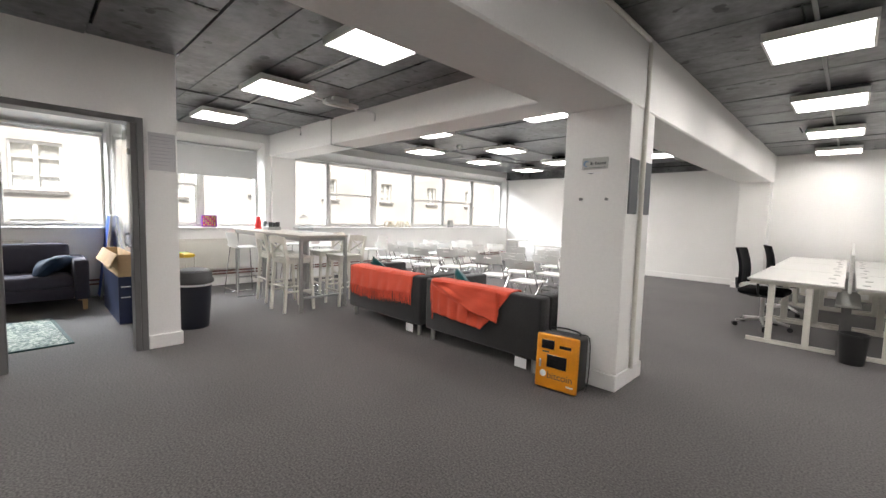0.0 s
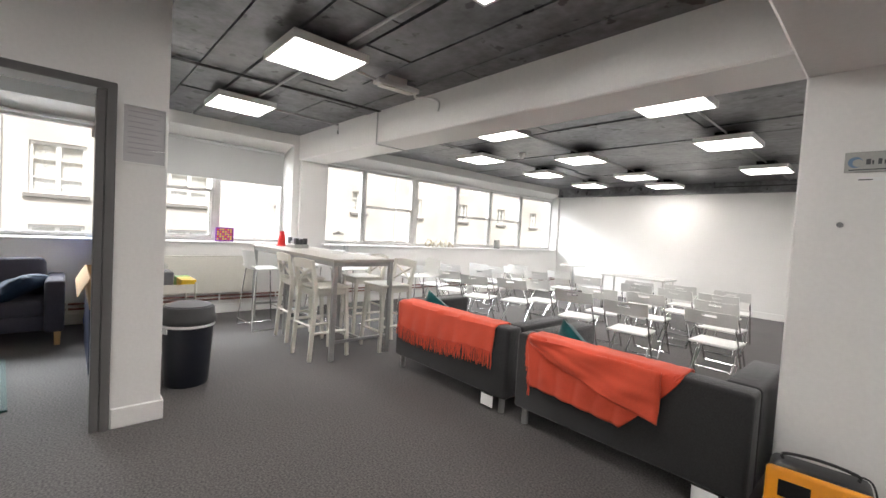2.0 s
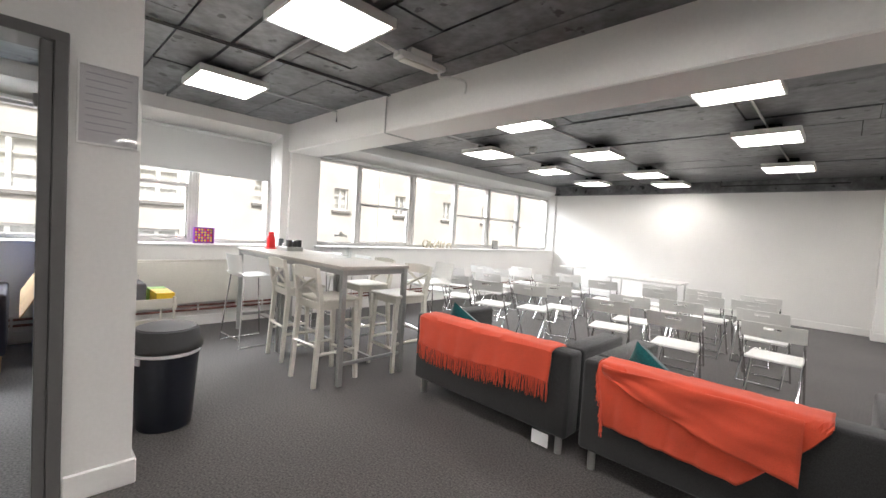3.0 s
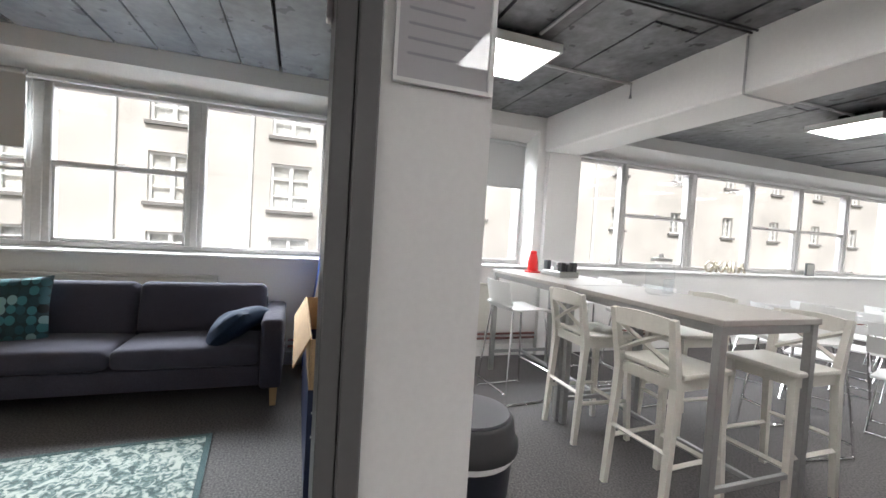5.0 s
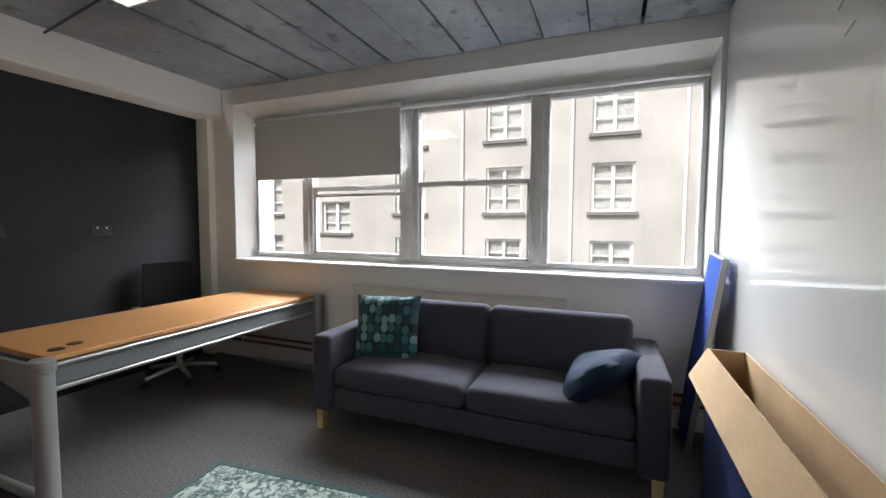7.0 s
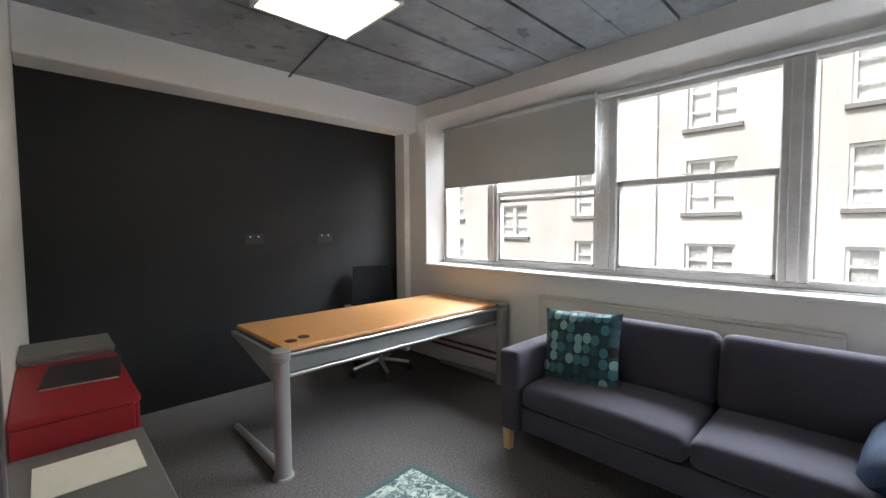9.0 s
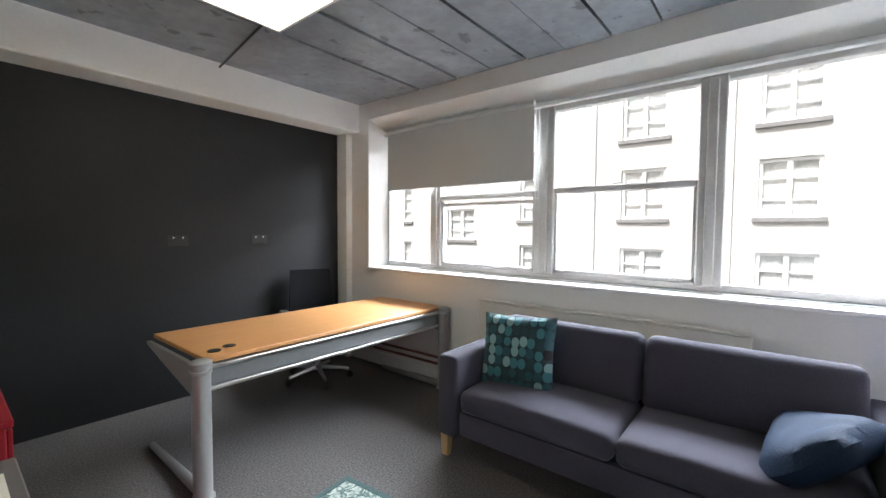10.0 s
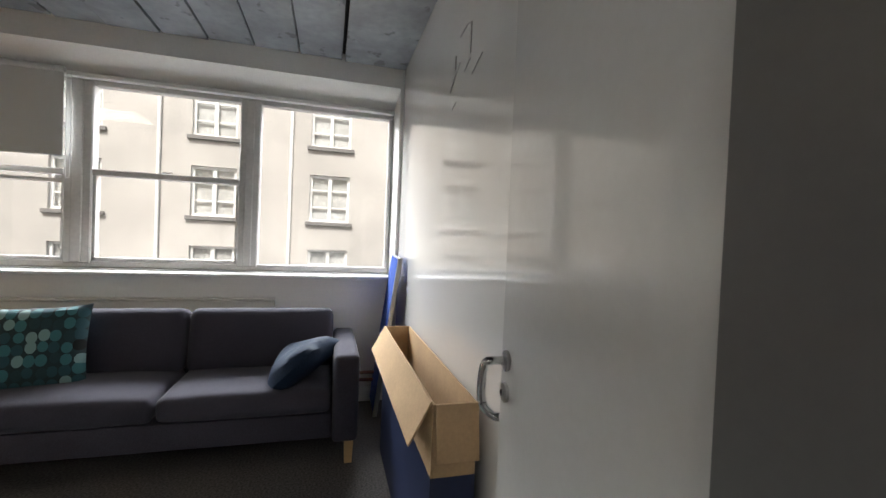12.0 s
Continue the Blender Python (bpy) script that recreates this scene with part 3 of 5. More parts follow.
M_BLUEINK = mat("pale_blue_print", (0.12, 0.2, 0.32), 0.6)
M_REDPLASTIC = mat("bright_red_plastic", (0.7, 0.02, 0.02), 0.3)
M_PURPLE = mat("purple_card", (0.2, 0.03, 0.32), 0.5)
M_YELLOW = mat("yellow_card", (0.75, 0.5, 0.03), 0.5)
M_GREENCARD = mat("green_card", (0.2, 0.42, 0.03), 0.5)
M_GREYBIN = mat("grey_plastic_tub", (0.12, 0.12, 0.13), 0.5)
M_GOLD = mat("pale_gold_letters", (0.42, 0.37, 0.28), 0.4, 0.3)
M_JAR = clear("jar_glass", (0.97, 0.98, 0.985))
M_LAMINATE = mat("white_laminate", (0.62, 0.61, 0.58), 0.35, grain=0.02, scale=40, stain=0.03)

# ---- door and glazed screen ----
screen = thing("door_frame", "grey painted door frame with a glazed side panel", "door frame", kind="structure")


def post(y0, y1, z0=0.0, z1=2.125):
    bm = B((XD2 - 0.02, XD + 0.022, y0, y1, z0, z1), bevel=0.004)
    return bm


part("jamb", B((XD2 + 0.004, XD + 0.022, 1.045, 1.095, 0, 2.12), (XD2 + 0.025, XD + 0.012, 1.0, 1.0449, 0, 2.075), bevel=0.004), M_FRAMEGREY, screen)
part("jamb", B((XD - 0.12, XD + 0.022, 0.11, 0.185, 0, 2.075), bevel=0.004), M_FRAMEGREY, screen)
part("jamb", post(-0.92, -0.86, 0, 2.076), M_FRAMEGREY, screen)
part("head", B((XD2 - 0.02, XD + 0.0225, -0.92, 1.095, 2.076, 2.125), bevel=0.004), M_FRAMEGREY, screen)
part("bottom_rail", B((XD - 0.10, XD + 0.01, -0.86, 0.11, 0, 0.09), bevel=0.004), M_FRAMEGREY, screen)
part("glass_panel", B((XD - 0.06, XD - 0.052, -0.86, 0.11, 0.09, 2.076)), M_GLASS, screen).visible_shadow = False
part("closer_bracket", B((XD2 + 0.06, XD2 + 0.09, 0.985, 0.9995, 1.80, 1.86), bevel=0.004), M_STEEL, screen)

door = thing("door_1", "pale grey office door standing open against the partition", "door", kind="structure", m=pose(XD2 - 0.002, 1.052, 0, 0, 0, -5.5))
part("leaf", B((-0.68, 0.0, 0.0, 0.044, 0.012, 2.07), bevel=0.003), M_DOOR, door)
HX = -0.635
part("backplate", tube(bmesh.new(), [(HX, -0.001, 1.05), (HX, -0.009, 1.05)], 0.026, 16), M_STEEL, door)
part("lock_rose", tube(bmesh.new(), [(HX, -0.001, 0.97), (HX, -0.009, 0.97)], 0.024, 16), M_STEEL, door)
part("key_cylinder", tube(bmesh.new(), [(HX, -0.0095, 0.97), (HX, -0.014, 0.97)], 0.009, 12), M_CHROME, door)
part("door_handle", tube(bmesh.new(), curve_pts([(HX, -0.010, 1.05), (HX, -0.042, 1.05), (HX - 0.005, -0.058, 1.038), (HX - 0.01, -0.062, 0.965), (HX - 0.008, -0.052, 0.93), (HX, -0.03, 0.912), (HX + 0.01, -0.016, 0.912)], 5), 0.011, 10), M_CHROME, door, "curved polished steel lever handle", True)
for z in (0.25, 1.0, 1.85):
    part("hinge", tube(bmesh.new(), [(0.004, -0.006, z - 0.05), (0.004, -0.006, z + 0.05)], 0.008, 8), M_STEEL, door)


# ---- office ----
def office_sofa():
    s = thing("sofa", "dark slate fabric two-seat sofa with pale wooden legs", "sofa", m=pose(-6.76, -0.195, 0))
    w, a = 1.07, 0.15
    part("base", soft(bmesh.new(), -0.74, -0.03, -w + a, w - a, 0.15, 0.30, 0.015, 2), M_SOFA_OFFICE, s, smooth=True)
    for y0 in (-w, w - a):
        part("arm", soft(bmesh.new(), -0.80, 0.0, y0, y0 + a, 0.13, 0.645, 0.03, 3), M_SOFA_OFFICE, s, smooth=True)
    part("back", soft(bmesh.new(), -0.82, -0.66, -w + a + 0.001, w - a - 0.001, 0.15, 0.70, 0.03, 3), M_SOFA_OFFICE, s, smooth=True)
    for y0, y1 in ((-w + a + 0.004, -0.003), (0.003, w - a - 0.004)):
        part("seat_cushion", puffed(-0.60, -0.012, y0, y1, 0.305, 0.44, 2, 0.022, 0.045), M_SOFA_OFFICE, s, smooth=True)
        c = part("back_cushion", puffed(-0.085, 0.085, y0, y1, -0.2, 0.21, 0, 0.025, 0.055), M_SOFA_OFFICE, s, smooth=True)
        c.matrix_basis = pose(-0.60, 0, 0.615, 0, -12, 0)
    for x in (-0.74, -0.02):
        for y in (-w + 0.05, w - 0.05):
            bm = bmesh.new()
            tube(bm, [(x - 0.02, y, 0.0), (x - 0.02, y, 0.135)], [0.03, 0.038], 4)
            part("leg", bm, M_LEGWOOD, s, "pale pine leg")
    return s


office_sofa()
c = solid("cushion", pillow(0.50, 0.14, 1.0), M_DOTS, "teal cushion printed with rows of pale discs", "cushion", smooth=True)
c.matrix_basis = pose(-7.13, -0.90, 0.63, -14, -2, 97)
c = solid("cushion", pillow(0.38, 0.17, 5.0, 0.6), M_NAVYCUSHION, "slumped navy satin cushion on the sofa", "cushion", smooth=True)
c.matrix_basis = pose(-7.04, 0.54, 0.57, -80, -27, 66)

rug = thing("rug", "faded teal floral rug with dark border on the carpet", "rug", m=pose(-6.40, 0.50, 0, 0, 0, 4.8))
part("woven_field", B((0.03, 1.30, -1.97, -0.03, 0.001, 0.012), bevel=0.003), M_RUG, rug)
part("border", B((0, 0.029, -2.0, 0, 0.001, 0.013), (1.301, 1.33, -2.0, 0, 0.001, 0.013), (0.03, 1.30, -2.0, -1.971, 0.001, 0.013), (0.03, 1.30, -0.029, 0, 0.001, 0.013)), M_RUGEDGE, rug)


def office_desk():
    d = thing("desk", "beech-topped desk with silver column legs", "desk", m=pose(-6.62, -2.35, 0))
    part("tabletop", B((-1.06, 0.95, -0.42, 0.40, 0.705, 0.732), bevel=0.006, seg=2), M_BEECH, d)
    part("apron", B((-0.99, 0.93, 0.375, 0.395, 0.58, 0.675), bevel=0.003), M_DARKGREYMETAL, d, "grey metal modesty rail")
    part("rail", B((-1.01, 0.95, 0.385, 0.42, 0.677, 0.70), bevel=0.006, seg=2), M_STEEL, d)
    part("rail", B((-1.01, 0.95, 0.38, 0.41, 0.555, 0.578), bevel=0.006, seg=2), M_STEEL, d)
    for x in (-1.02, 0.985):
        bm = bmesh.new()
        lathe(bm, [(0.058, 0), (0.058, 0.012), (0.047, 0.014), (0.047, 0.67), (0.054, 0.675), (0.054, 0.687), (0.049, 0.69), (0.049, 0.70), (0.054, 0.703), (0.054, 0.73), (0.045, 0.737)], 24, x, 0.425)
        part("leg", bm, M_GREYMETAL, d, smooth=True)
        part("foot", tube(bmesh.new(), [(x, 0.38, 0.03), (x, -0.36, 0.025)], [0.03, 0.02], 12), M_GREYMETAL, d, smooth=True)
        bm = bmesh.new()
        v = [bm.verts.new((x + dx, y, z)) for dx in (-0.012, 0.012) for y, z in ((0.37, 0.70), (-0.38, 0.70), (-0.38, 0.68), (0.37, 0.52))]
        for q in ((0, 1, 2, 3), (7, 6, 5, 4), (0, 4, 5, 1), (1, 5, 6, 2), (2, 6, 7, 3), (3, 7, 4, 0)):
            bm.faces.new([v[i] for i in q])
        part("bracket", bm, M_GREYMETAL, d)
    for x, y in ((0.86, 0.28), (0.76, 0.24)):
        part("grommet", lathe(bmesh.new(), [(0.036, 0.7325), (0.036, 0.736), (0.028, 0.7365)], 20, x, y), M_BLACKPLASTIC, d)
    return d


office_desk()


def swivel_chair(m, label, group=""):
    ch = thing("office_chair", label, "chair", group, m=m)
    part("gas_column", tube(bmesh.new(), [(0, 0, 0.09), (0, 0, 0.42)], 0.025, 12), M_STEEL, ch, smooth=True)
    for i in range(5):
        a = 2 * math.pi * i / 5 + 0.3
        bm = tube(bmesh.new(), [(0.02 * math.cos(a), 0.02 * math.sin(a), 0.12), (0.29 * math.cos(a), 0.29 * math.sin(a), 0.08)], [0.024, 0.015], 8)
        arm = part("base_spoke", bm, M_STEEL, ch, smooth=True)
        cx, cy = 0.30 * math.cos(a), 0.30 * math.sin(a)
        tx, ty = -math.sin(a) * 0.018, math.cos(a) * 0.018
        part("castor", tube(bmesh.new(), [(cx - tx, cy - ty, 0.031), (cx + tx, cy + ty, 0.031)], 0.03, 14), M_BLACKPLASTIC, arm, smooth=True)
    part("mechanism", B((-0.1, 0.1, -0.14, 0.1, 0.405, 0.45), bevel=0.01), M_BLACKPLASTIC, ch)
    part("seat", puffed(-0.24, 0.24, -0.23, 0.25, 0.45, 0.515, 2, 0.012, 0.03, 4), M_BLACKMESH, ch, smooth=True)
    bm = bmesh.new()
    n = 10
    g = []
    for sgn in (0.0, 0.035):
        rows_ = []
        for i in range(n + 1):
            t = i / n
            z = 0.56 + 0.46 * t
            wd = 0.22 - 0.03 * t
            rows_.append([bm.verts.new((wd * (2 * j / 8 - 1), -0.24 - 0.06 * t + 0.03 * math.sin(t * 3) + 0.035 * (2 * j / 8 - 1) ** 2 - sgn, z)) for j in range(9)])
        g.append(rows_)
    for rows_ in g:
        for i in range(n):
            for j in range(8):
                bm.faces.new((rows_[i][j], rows_[i][j + 1], rows_[i + 1][j + 1], rows_[i + 1][j]))
    edge0 = [g[0][0][j] for j in range(9)] + [g[0][i][8] for i in range(1, n + 1)] + [g[0][n][j] for j in range(7, -1, -1)] + [g[0][i][0] for i in range(n - 1, 0, -1)]
    edge1 = [g[1][0][j] for j in range(9)] + [g[1][i][8] for i in range(1, n + 1)] + [g[1][n][j] for j in range(7, -1, -1)] + [g[1][i][0] for i in range(n - 1, 0, -1)]
    for i in range(len(edge0)):
        k = (i + 1) % len(edge0)
        bm.faces.new((edge0[i], edge0[k], edge1[k], edge1[i]))
    part("backrest", bm, M_BLACKMESH, ch, smooth=True)
    part("back_stem", tube(bmesh.new(), curve_pts([(0, -0.12, 0.42), (0, -0.27, 0.45), (0, -0.30, 0.62)], 4), 0.022, 8), M_BLACKPLASTIC, ch, smooth=True)
    for s in (-1, 1):
        part("armrest_post", tube(bmesh.new(), curve_pts([(s * 0.15, 0, 0.44), (s * 0.27, 0, 0.46), (s * 0.285, -0.01, 0.64)], 4), 0.014, 8), M_BLACKPLASTIC, ch, smooth=True)
        part("armrest", B((s * 0.285 - 0.035, s * 0.285 + 0.035, -0.12, 0.12, 0.64, 0.668), bevel=0.012, seg=2), M_BLACKPLASTIC, ch, smooth=True)
    return ch


swivel_chair(pose(-7.05, -2.98, 0, 0, 0, -20), "black fabric swivel office chair behind the beech desk")


# cabinets by the door wall
def cabinet(name, y0, y1, h, material, label):
    c = thing(name, label, "cabinet", m=pose(-4.755, (y0 + y1) / 2, 0))
    w = (y1 - y0) / 2
    part("body", B((-0.135, 0.14, -w, w, 0.0, h - 0.022), bevel=0.004), material, c)
    part("top", B((-0.15, 0.142, -w, w, h - 0.0218, h), bevel=0.004), material, c)
    part("drawer_front", B((-0.148, -0.136, -w + 0.01, w - 0.01, 0.05, h / 2 - 0.01), bevel=0.003), material, c)
    part("drawer_front", B((-0.148, -0.136, -w + 0.01, w - 0.01, h / 2, h - 0.03), bevel=0.003), material, c)
    return c


cabinet("cabinet", -1.215, -0.45, 0.80, M_CABGREY, "grey metal cabinet by the door wall")
cabinet("cabinet", -1.85, -1.22, 0.90, M_RED, "glossy red cabinet between grey cabinets")
cabinet("cabinet", -2.13, -1.855, 0.93, M_CABGREY, "tall grey metal cabinet by the door wall")
book = thing("notebook", "black softcover notebook lying on the red cabinet", "book", m=pose(-4.79, -1.60, 0.901, 0, 0, -6))
part("pages", B((-0.10, 0.10, -0.14, 0.14, 0.0, 0.006)), M_PAPER, book)
part("cover", B((-0.105, 0.105, -0.145, 0.145, 0.0062, 0.0085), bevel=0.001), M_BLACKPLASTIC, book)
solid("paper_sheet", B((-4.875, -4.66, -1.12, -0.93, 0.801, 0.803)), M_PAPER, "sheet of cream paper lying on the grey cabinet", "paper")

box_ = thing("cardboard_box", "long open cardboard box with navy printed sides", "box", m=pose(-6.258, 1.108, 0))
L, D, H = 0.63, 0.08, 0.79
part("side_panel", B((-L, L, -D, -D + 0.006, 0.0065, H - 0.25)), M_CARDNAVY, box_)
part("side_panel", B((-L, L, D - 0.006, D, 0.0065, H - 0.25)), M_CARDNAVY, box_)
part("end_panel", B((L - 0.006, L, -D + 0.0061, D - 0.0061, 0.0065, H - 0.25)), M_CARDNAVY, box_)
part("end_panel", B((-L, -L + 0.006, -D + 0.0061, D - 0.0061, 0.0065, H - 0.25)), M_CARDNAVY, box_)
part("bottom", B((-L, L, -D, D, 0.0, 0.006)), M_CARDNAVY, box_)
part("upper_wall", B((-L + 0.001, L - 0.001, D - 0.008, D - 0.001, H - 0.25, H)), M_CARD, box_)
part("upper_wall", B((-L + 0.001, L - 0.001, -D + 0.001, -D + 0.008, H - 0.25, H)), M_CARD, box_)
part("end_wall", B((-L, -L + 0.007, -D + 0.009, D - 0.009, H - 0.25, H)), M_CARD, box_)
part("end_wall", B((L - 0.007, L, -D + 0.009, D - 0.009, H - 0.25, H)), M_CARD, box_)
f = part("flap", B((-L + 0.005, L - 0.02, -0.0035, 0.0035, -0.165, 0.0), bevel=0.001), M_CARD, box_)
f.matrix_basis = pose(0, -D + 0.002, H + 0.003, -28, 0, 0)
f = part("flap", B((-0.0035, 0.0035, -D + 0.006, D - 0.004, -0.19, 0.0), bevel=0.001), M_CARD, box_)
f.matrix_basis = pose(L + 0.006, 0.004, H + 0.003, 0, -9, 0)
for z in (0.42, 0.30):
    part("print_line", B((L + 0.0005, L + 0.0015, -0.06, 0.03, z, z + 0.012)), M_WHITEPAPER, box_)

board = thing("pin_board", "blue felt pin board leaning in the window corner", "board", m=pose(-7.40, 1.045, 0.0, -6.6, 3.0, 0))
part("felt", B((-0.345, 0.0, -0.012, 0.012, 0.02, 1.195), bevel=0.002), M_BLUEFELT, board)
part("edge_trim", B((0.001, 0.018, -0.016, 0.016, 0.0, 1.21), (-0.345, 0.0, -0.016, 0.016, 1.196, 1.21), bevel=0.003), M_GREYPLATE, board)


def radiator(name, y0, y1, label, top=0.87, z0=0.3):
    r = thing(name, label, "radiator", m=pose(XB, (y0 + y1) / 2, 0))
    w = (y1 - y0) / 2
    bm = B((0.03, 0.085, -w, w, z0, top - 0.02), bevel=0.012, seg=2)
    part("panel", bm, M_WHITEPAINT, r, smooth=True)
    part("top_grille", B((0.025, 0.09, -w, w, top - 0.018, top), bevel=0.003), M_WHITEPAINT, r)
    part("wall_bracket", B((0.0, 0.03, -w + 0.2, -w + 0.24, z0 + 0.1, top - 0.1), (0.0, 0.03, w - 0.24, w - 0.2, z0 + 0.1, top - 0.1)), M_WHITEPAINT, r)
    part("valve", tube(bmesh.new(), [(0.055, w - 0.03, z0 - 0.06), (0.055, w - 0.03, z0 + 0.01)], 0.014, 8), M_STEEL, r)
    return r


radiator("radiator", -1.54, 0.29, "white panel radiator under the office window", 0.85)
radiator("radiator", 1.75, 2.98, "white panel radiator under the kitchen window", 0.83, 0.3)


def pipe_run(name, y0, y1, zs, label):
    p = thing(name, label, "pipe", m=pose(XB + 0.05, 0, 0))
    for z in zs:
        part("pipe", tube(bmesh.new(), [(0, y0, z), (0, y1, z)], 0.013, 8), M_COPPER, p, smooth=True)
    for y in (y0 + 0.4, (y0 + y1) / 2, y1 - 0.3):
        part("clip", B((-0.05, 0.016, y, y + 0.02, zs[-1] - 0.02, zs[0] + 0.02)), M_WHITEPLASTIC, p)
    return p


pipe_run("heating_pipes", -3.3, 1.18, (0.25, 0.19), "red-brown heating pipes along the office wall")
pipe_run("heating_pipes", 1.4, 3.58, (0.26, 0.21), "red-brown heating pipes under the kitchen radiator")
pipe_run("heating_pipes", 4.07, 11.1, (0.26, 0.21), "red-brown heating pipes along the hall wall")


def blind(y0, y1, z0, label, rail=True):
    b = thing("roller_blind", label, "blind", m=pose(XW + 0.105, (y0 + y1) / 2, 0))
    w = (y1 - y0) / 2
    part("fabric", B((-0.0015, 0.0015, -w, w, z0, 2.41)), M_BLIND, b)
    part("roller", tube(bmesh.new(), [(0, -w, 2.425), (0, w, 2.425)], 0.022, 12), M_BLIND, b, smooth=True)
    part("bottom_bar", B((-0.006, 0.006, -w, w, z0 - 0.018, z0 - 0.0005), bevel=0.003), M_BLIND, b)
    part("chain", tube(bmesh.new(), curve_pts([(0.012, w + 0.02, 2.42), (0.012, w + 0.022, 1.75), (0.012, w + 0.035, 1.68), (0.012, w + 0.048, 1.75), (0.012, w + 0.045, 2.42)], 5), 0.0028, 5), M_WHITEPLASTIC, b)
    return b


blind(-2.80, -1.14, 1.84, "grey roller blind half lowered over the office window")
blind(1.45, 3.38, 1.93, "grey roller blind lowered over the kitchen window")


def socket(m, label, n=2):
    s = thing("wall_socket", label, "socket", m=m)
    part("plate", B((-0.073, 0.073, -0.008, 0, -0.043, 0.043), bevel=0.003), M_BLACKPLASTIC if "black" in label else M_WHITEPLASTIC, s)
    for x in (-0.035, 0.035):
        part("outlet", B((x - 0.018, x + 0.018, -0.0105, -0.0081, -0.03, 0.01), bevel=0.001), M_BLACKPLASTIC if "black" in label else M_WHITEPLASTIC, s)
        part("switch", B((x - 0.005, x + 0.005, -0.0125, -0.0081, 0.018, 0.03), bevel=0.001), M_WHITEPLASTIC, s)
    return s


socket(pose(-6.055, YK, 1.32, 0, 0, 180), "black double wall socket on the black wall")
socket(pose(-6.74, YK, 1.32, 0, 0, 180), "black double wall socket on the black wall")
socket(pose(-1.055, 3.70, 0.47, 0, 0, 90), "white double wall socket on the column")

marks = thing("marker_scribble", "faint grey marker scribble on the glossy wall", "drawing", m=pose(-6.0, YP - 0.002, 0))
M_MARKER = mat("rubbed_marker", (0.30, 0.29, 0.28), 0.5)
for pts in (((-0.16, 2.29), (-0.06, 2.30), (0.0, 2.285)), ((0.0, 2.285), (0.0, 2.15)), ((-0.30, 2.08), (-0.15, 2.17)), ((-0.08, 2.10), (0.0, 2.13)), ((-0.22, 2.16), (-0.22, 2.23)), ((0.03, 2.05), (0.15, 2.09)), ((-0.25, 1.98), (-0.19, 2.0))):
    part("stroke", tube(bmesh.new(), [(x, 0, z) for x, z in pts], 0.0022, 4), M_MARKER, marks)

# ---- hall sofas ----


def low_sofa(x0, x1, label):
    s = thing("sofa", label, "sofa", "pair of low sofas", m=pose((x0 + x1) / 2, 3.31, 0))
    w, a = (x1 - x0) / 2, 0.17
    part("back", soft(bmesh.new(), -w, w, 0.0, a, 0.12, 0.66, 0.025, 3), M_SOFA_DARK, s, smooth=True)
    for sx in (-1, 1):
        xa, xb = sorted((sx * w, sx * (w - a)))
        part("arm", soft(bmesh.new(), xa, xb, a + 0.001, 0.84, 0.12, 0.66, 0.025, 3), M_SOFA_DARK, s, smooth=True)
    part("seat", puffed(-w + a + 0.002, w - a - 0.002, a + 0.002, 0.83, 0.15, 0.42, 2, 0.02, 0.035), M_SOFA_DARK, s, smooth=True)
    for x in (-w + 0.07, w - 0.07):
        for y in (0.06, 0.78):
            part("leg", tube(bmesh.new(), [(x, y, 0), (x, y, 0.125)], 0.024, 10), M_GREYMETAL, s, smooth=True)
    # thin white plate standing for the floor socket box under the sofa
    part("floor_box", B((w - 0.23, w - 0.11, -0.002, -0.0005, 0.03, 0.118)), M_WHITEPAPER, s, "white floor socket box under the sofa")
    return s


low_sofa(-4.50, -3.10, "low charcoal fabric sofa with a coral throw over its back")
low_sofa(-3.02, -1.62, "low charcoal fabric sofa beside the white column")


def throw(name, x0, x1, drop, back, seed, label, fold):
    """A blanket hung over the sofa's back: it runs up the seat side, over the top and down, and sways in folds."""
    t = thing(name, label, "throw", "coral throws")
    y_out, y_in, top = 3.31, 3.48, 0.66
    nx, ns = 60, 44
    bm = bmesh.new()
    grid = []
    for i in range(nx + 1):
        u = i / nx
        x = x0 + (x1 - x0) * u
        d = drop(u)
        path = back + (y_in - y_out) + d
        row = []
        for j in range(ns + 1):
            s = path * j / ns
            k = Vector((x * 3.0, s * 3.0, seed))
            off = 0.012 + 0.008 * noise.noise(k * 1.3) + 0.005 * noise.noise(k * 3.5)
            if s < back:
                p = Vector((x, y_in + off, top - back + s))
            elif s < back + (y_in - y_out):
                p = Vector((x, y_in - (s - back), top + off))
            else:
                f_ = s - back - (y_in - y_out)
                ripple = 0.016 * math.sin(u * 21 + seed + f_ * 3) * min(1, f_ * 4)
                p = Vector((x + fold * f_ * (0.5 - u) * 0.9 + 0.012 * noise.noise(k * 2), y_out - off - abs(ripple) - 0.006, top - f_))
            # rounded shoulders
            if abs(p.y - y_out + off) < 0.03 and p.z > top - 0.03:
                p.z -= 0.006
            row.append(bm.verts.new(p))
        grid.append(row)
    for i in range(nx):
        for j in range(ns):
            bm.faces.new((grid[i][j], grid[i + 1][j], grid[i + 1][j + 1], grid[i][j + 1]))
    low = [r[-1].co.copy() for r in grid]
    side = [c.co.copy() for c in grid[0]]
    cl = part("cloth", bm, M_THROW, t, smooth=True)
    m = cl.modifiers.new("thickness", "SOLIDIFY")
    m.thickness = 0.006
    return t, low, side


rs = random.Random(4)


